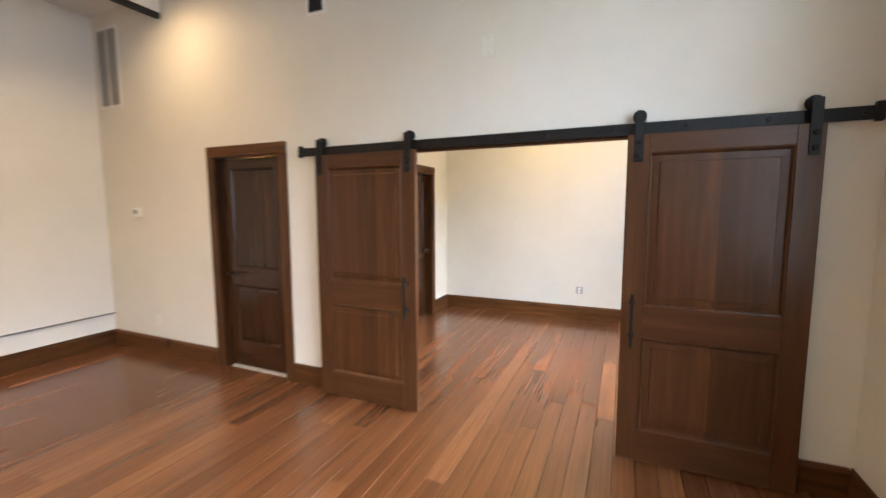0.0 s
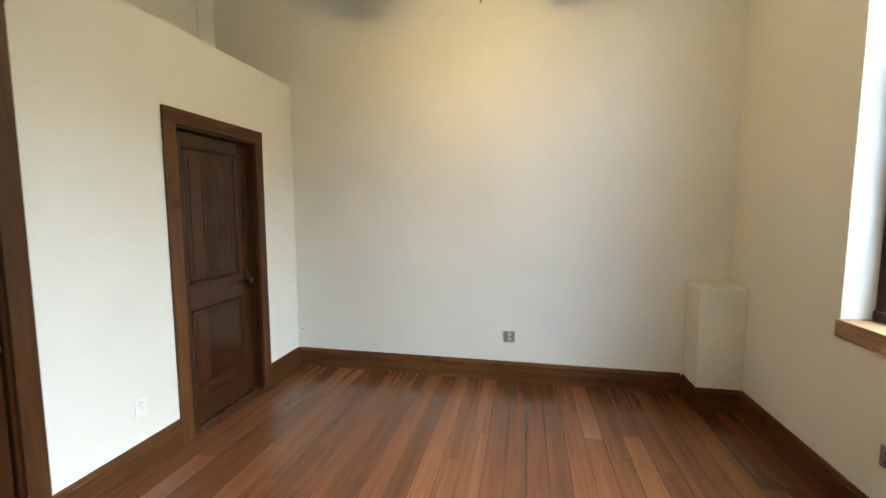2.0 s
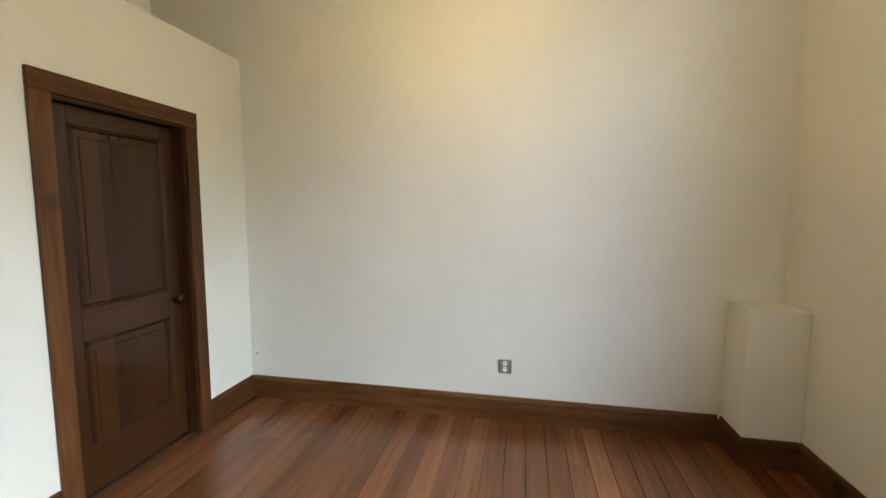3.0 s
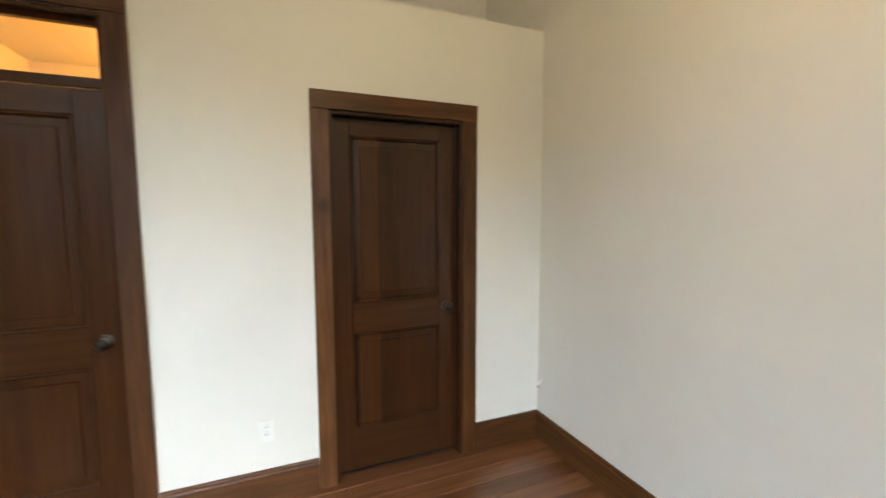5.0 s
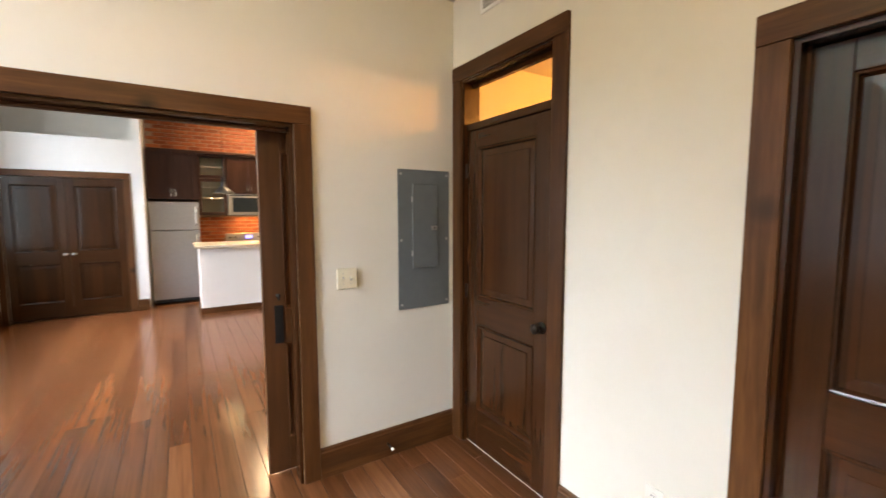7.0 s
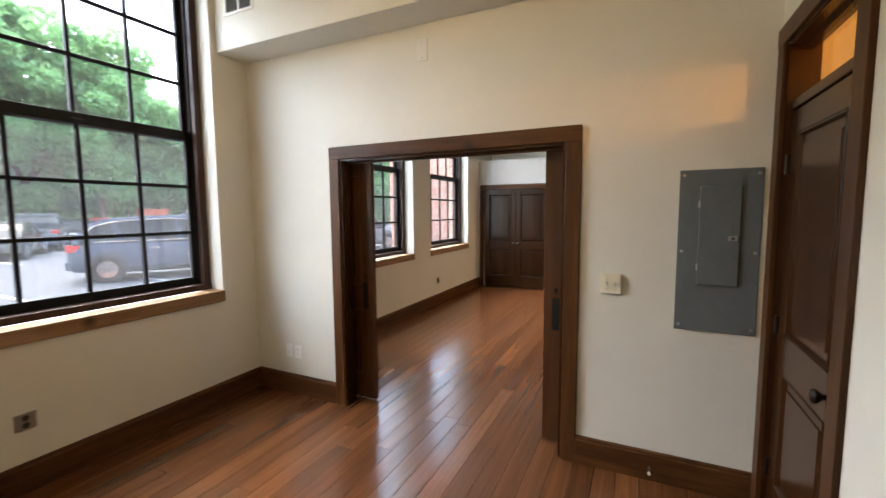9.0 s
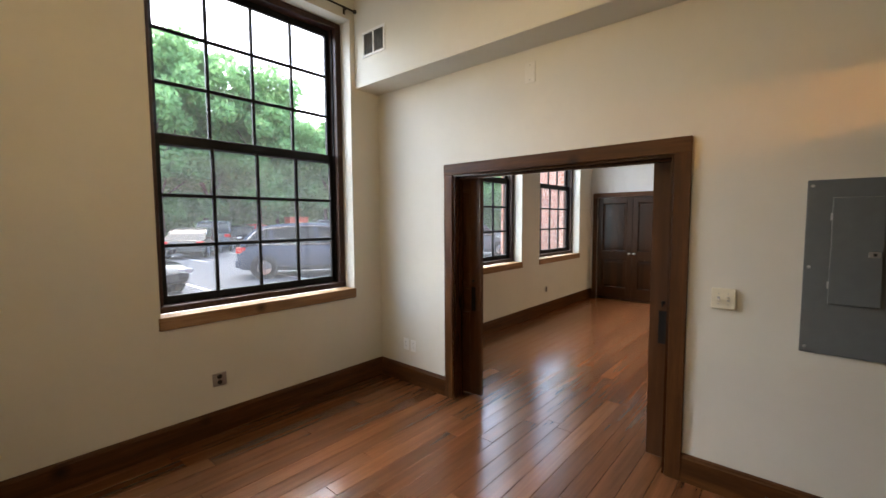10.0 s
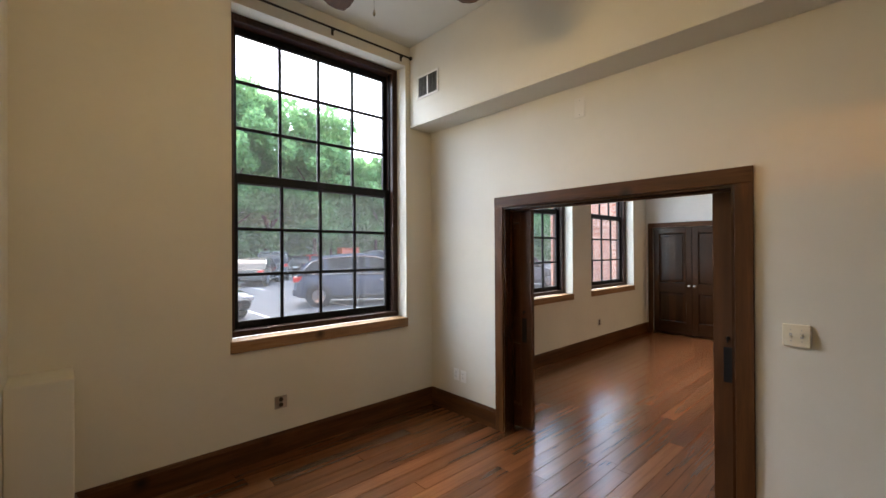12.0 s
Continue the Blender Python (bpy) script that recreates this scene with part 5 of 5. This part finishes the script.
            part("wheel_arch", lathe(B(), [(r * 1.16, -0.02), (r * 1.16, 0.012), (r * 1.02, 0.014), (r * 1.02, -0.02)], (wx, s * (W - 0.004), r + 0.015), (0, s, 0), 26), M_TYRE, c, local=True)
    for s in (-1, 1):
        part("belt_trim", box(B(), -L + 0.55, front - 0.05, s * W * 0.955 - 0.012, s * W * 0.955 + 0.012, belt - 0.012, belt + 0.012, 0.004), M_CHROME, c, "chrome window trim", local=True)
    part("rear_bumper", box(B(), -L - 0.05, -L + 0.18, -W * 0.86, W * 0.86, 0.34, 0.58, 0.05, 2), paint, c, local=True)
    part("front_grille", box(B(), L - 0.08, L + 0.012, -W * 0.45, W * 0.45, nose * 0.52, nose * 0.80, 0.02, 2), M_SLOT, c, "dark front grille", local=True)
    part("number_plate", box(B(), -L - 0.060, -L - 0.045, -0.16, 0.16, belt * 0.66, belt * 0.66 + 0.10, 0.004), M_WHITE, c, local=True)
    return c


def paint(name, col):
    m, nt, b = material(name, 0.05, 0.0)
    v = coords(nt)
    nt.links.new(ramp(nt, tex_noise(nt, v, 2.0, 3), [(0.3, tuple(k * 0.92 for k in col)), (0.7, tuple(min(1, k * 1.06) for k in col))]), b.inputs["Base Color"])
    b.inputs["Coat Weight"].default_value = 0.0
    b.inputs["Specular IOR Level"].default_value = 0.10
    b.inputs["Coat Roughness"].default_value = 0.05
    return m


P_NAVY = paint("slate_blue_car_paint", (0.070, 0.088, 0.118))
P_TAN = paint("champagne_car_paint", (0.105, 0.098, 0.085))
P_DARK = paint("charcoal_car_paint", (0.008, 0.009, 0.012))
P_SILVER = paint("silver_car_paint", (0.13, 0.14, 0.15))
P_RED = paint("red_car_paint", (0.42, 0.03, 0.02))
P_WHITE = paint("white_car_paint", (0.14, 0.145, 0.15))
P_TEAL = paint("blue_grey_car_paint", (0.085, 0.105, 0.115))


car(10.45, -2.1, 239, P_NAVY, "slate blue sport utility vehicle parked side-on", 4.7, 1.88, 1.69)
car(21.8, -2.1, -31, P_TAN, "champagne sedan with red tail lights", 4.7, 1.82, 1.45, False)
car(11.1, 3.48, 196, P_DARK, "charcoal car parked nose towards the building", 4.6, 1.84, 1.48, False)
car(25.5, -4.5, -25, P_TEAL, "blue-grey van parked under the trees", 4.8, 1.9, 1.80)
car(29.5, -0.8, 80, P_DARK, "dark car parked under the trees", 4.5, 1.82, 1.48, False)
car(32.0, -9.6, 85, P_RED, "red car parked under the trees", 4.4, 1.8, 1.50, False)
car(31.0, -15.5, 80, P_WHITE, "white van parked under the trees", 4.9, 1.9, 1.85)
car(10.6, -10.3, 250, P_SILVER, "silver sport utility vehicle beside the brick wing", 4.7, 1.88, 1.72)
car(29.4, -7.6, -25, P_DARK, "dark sedan in the second row", 4.6, 1.82, 1.45, False)


def tree(x, y, height, spread, seed, label):
    rg_ = np.random.default_rng(seed)
    t = thing("tree", x, y, GZ, label, "tree", "trees round the car park")
    bm = B()
    trunk_h = height * 0.42
    pts = [Vector((x, y, GZ))]
    for i in range(1, 5):
        pts.append(Vector((x + rg_.uniform(-0.12, 0.12) * i, y + rg_.uniform(-0.12, 0.12) * i, GZ + trunk_h * i / 4)))
    for i in range(4):
        rod(bm, pts[i], pts[i + 1], 0.24 - 0.04 * i, 0.20 - 0.04 * i, 9)
    tips = []
    for i in range(11):
        a = rg_.uniform(0, 6.283)
        s = pts[2 + i % 3]
        reach = spread * rg_.uniform(0.35, 0.75)
        e = s + Vector((math.cos(a) * reach, math.sin(a) * reach, height * rg_.uniform(0.10, 0.42)))
        rod(bm, s, e, 0.085, 0.03, 6)
        tips.append(e)
    part("trunk", bm, M_BARK, t, "grey-brown trunk with limbs")
    centres = [np.array(p) for p in tips]
    for i in range(64):
        u = rg_.normal(size=3)
        u /= np.linalg.norm(u)
        k = rg_.uniform(0.45, 1.0)
        c = np.array((x, y, GZ + height * 0.56)) + u * np.array((spread, spread, height * 0.42)) * k
        c[2] = max(c[2], GZ + height * 0.12)
        centres.append(c)
    verts, faces = [], []
    for c in centres:
        rad = spread * rg_.uniform(0.20, 0.34)
        n = 260
        d = rg_.normal(size=(n, 3))
        d /= np.linalg.norm(d, axis=1)[:, None]
        p = c + d * rad * rg_.uniform(0.55, 1.0, size=(n, 1)) * np.array((1, 1, 0.72))
        a = rg_.normal(size=(n, 3))
        a /= np.linalg.norm(a, axis=1)[:, None]
        b = np.cross(a, rg_.normal(size=(n, 3)))
        b /= np.linalg.norm(b, axis=1)[:, None]
        s = rg_.uniform(0.14, 0.30, size=(n, 1))
        base = len(verts)
        verts.extend(np.stack([p - a * s, p + b * s * 0.55, p + a * s, p - b * s * 0.55], axis=1).reshape(-1, 3).tolist())
        faces.extend([(base + 4 * i, base + 4 * i + 1, base + 4 * i + 2, base + 4 * i + 3) for i in range(n)])
    me = bpy.data.meshes.new("crown")
    me.from_pydata(verts, [], faces)
    me.materials.append(M_LEAF)
    part("crown", me, M_LEAF, t, "loose green summer crown")


TREES = [(36, 8, 15.0, 4.8), (37, 1.0, 15.5, 4.8), (34.5, -4.0, 16.0, 4.6), (37, -8.0, 17.2, 4.8), (34.5, -11.5, 15.8, 4.2), (37.5, -14.5, 15.2, 4.4), (35, -18.5, 12.2, 4.0),
         (38, -23, 11.5, 4.4), (36, -29, 11.5, 4.6), (36, -36, 12.0, 4.6), (35, -43, 12.0, 4.6), (33, -49, 11.5, 4.6), (34, -56, 12.0, 4.8), (43, -5, 15.0, 5.0), (43.5, -13, 14.0, 5.0), (43, -21, 11.0, 4.8)]
for i, (tx, ty, hh, ss) in enumerate(TREES):
    tree(tx, ty, hh, ss, 20 + i, "broad green deciduous tree behind the parked cars")

# hedge under the trees
rg_ = np.random.default_rng(77)
n = 108000
clumps = np.stack([rg_.uniform(37.0, 48.0, 980), rg_.uniform(-72, 16, 980), GZ + rg_.uniform(0.0, 1.0, 980) ** 1.4 * 7.5], axis=1)
pick = rg_.integers(0, 980, n)
d = rg_.normal(size=(n, 3))
d /= np.linalg.norm(d, axis=1)[:, None]
p = clumps[pick] + d * rg_.uniform(0.9, 1.9, 980)[pick][:, None] * rg_.uniform(0.6, 1.0, size=(n, 1)) * np.array((1, 1, 0.75))
p[:, 2] = np.maximum(p[:, 2], GZ + 0.05)
a = rg_.normal(size=(n, 3))
a /= np.linalg.norm(a, axis=1)[:, None]
b = np.cross(a, rg_.normal(size=(n, 3)))
b /= np.linalg.norm(b, axis=1)[:, None]
s = rg_.uniform(0.18, 0.40, size=(n, 1))
hm = bpy.data.meshes.new("undergrowth")
hm.from_pydata(np.stack([p - a * s, p + b * s * 0.6, p + a * s, p - b * s * 0.6], axis=1).reshape(-1, 3).tolist(), [], [(4 * i, 4 * i + 1, 4 * i + 2, 4 * i + 3) for i in range(n)])
hm.materials.append(M_LEAF)
tagged(new("undergrowth", hm), "dense green undergrowth below the trees", "undergrowth", kind="stuff")

M_ORANGE = plain("orange_container_paint", (0.42, 0.075, 0.03), 0.5, 0, 6, 0.15)
bx = thing("waste_container", 32.9, -14.1, GZ, "orange metal waste container under the trees", "container")
part("body", box(B(), 32.4, 33.4, -15.0, -13.2, GZ, 1.85, 0.03, 2), M_ORANGE, bx)
part("lid", box(B(), 32.36, 33.44, -15.04, -13.16, 1.85, 1.95, 0.02, 2), M_ORANGE, bx)
for yy in (-14.7, -14.1, -13.5):
    part("rib", box(B(), 32.35, 32.40, yy - 0.05, yy + 0.05, GZ, 1.82, 0.01), M_ORANGE, bx)

wing = thing("brick_wing", 6.0, -17.5, GZ, "red brick wing of the building across the yard", "building")
part("wall", wall_mesh(1, -14.4, -14.0, XE + 0.43, 10.8, GZ, 5.4, [(5.1, 6.5, 1.2, 3.6)]), M_FARBRICK, wing)
part("side_wall", box(B(), 10.4, 10.8, -22.0, -14.4, GZ, 5.4), M_FARBRICK, wing)
part("roof", box(B(), XE + 0.43, 10.85, -22.0, -13.95, 5.4, 5.6), M_MORTAR, wing, "pale coping")
wdw = part("window", box(B(), 5.1, 6.5, -14.25, -14.2, 1.2, 3.6), M_CARGLASS, wing, "dark window")
part("window_bar", box(B(), 5.78, 5.82, -14.2, -14.17, 1.2, 3.6), M_SASH, wdw)
part("window_bar", box(B(), 5.1, 6.5, -14.2, -14.17, 2.37, 2.43), M_SASH, wdw)
single("facade_brick", wall_mesh(0, XE + 0.317, XE + 0.43, -14.0, YN + 6, GZ, 5.4, [(a - 0.07, b + 0.07, WZ0 - 0.02, WZ1 + 0.07) for a, b in WINDOWS]), M_FARBRICK, "red brick outer face of the building", "facade", kind="structure")
single("roof_slab", box(B(), XM - 0.2, XE + 0.43, -4.3, YN + 0.3, 3.92, 4.1), M_MORTAR, "flat roof slab closing the rooms", "roof", kind="structure")

# ---- floor ----
FLOOR = single("floor", box(B(), XM, XE, YK - 0.2, YN, -0.06, -0.0125), M_JOINT, "reddish hardwood floor of long narrow planks", "floor", kind="structure")
PW = 0.1245
rp = random.Random(11)
LENGTHS = [1.2, 1.6, 2.0, 2.4, 2.8, 3.2]
plank_mesh = {}


def plank_me(length, width):
    key = (round(length, 3), round(width, 4))
    if key not in plank_mesh:
        plank_mesh[key] = finish("plank", box(B(), -width / 2 + 0.0008, width / 2 - 0.0008, -length / 2 + 0.0008, length / 2 - 0.0008, -0.012, 0.0, 0.0018), M_FLOOR)
    return plank_mesh[key]


rest = B()
x = XM
while x < XE - 0.01:
    w = min(PW, XE - x)
    top = YN if x + w > XW else YP + 0.03
    y = YK - 0.1 - rp.uniform(0, 1.4)
    while y < top - 0.01:
        L = min(rp.choice(LENGTHS), top - y)
        if top - (y + L) < 0.25:
            L = top - y
        cx, cy = x + w / 2, y + L / 2
        if x > XW - 0.4 and cy > -1.6:
            o = part("plank", plank_me(L, w), M_FLOOR, FLOOR)
            o.location = (cx, cy, rp.uniform(-0.0002, 0.0002))
        else:
            box(rest, cx - w / 2 + 0.0006, cx + w / 2 - 0.0006, cy - L / 2 + 0.0006, cy + L / 2 - 0.0006, -0.012, rp.uniform(-0.0004, 0.0004))
        y += L
    x += w
tagged(part("far_planks", rest, M_FLOOR, FLOOR), "reddish hardwood planks", kind="stuff")
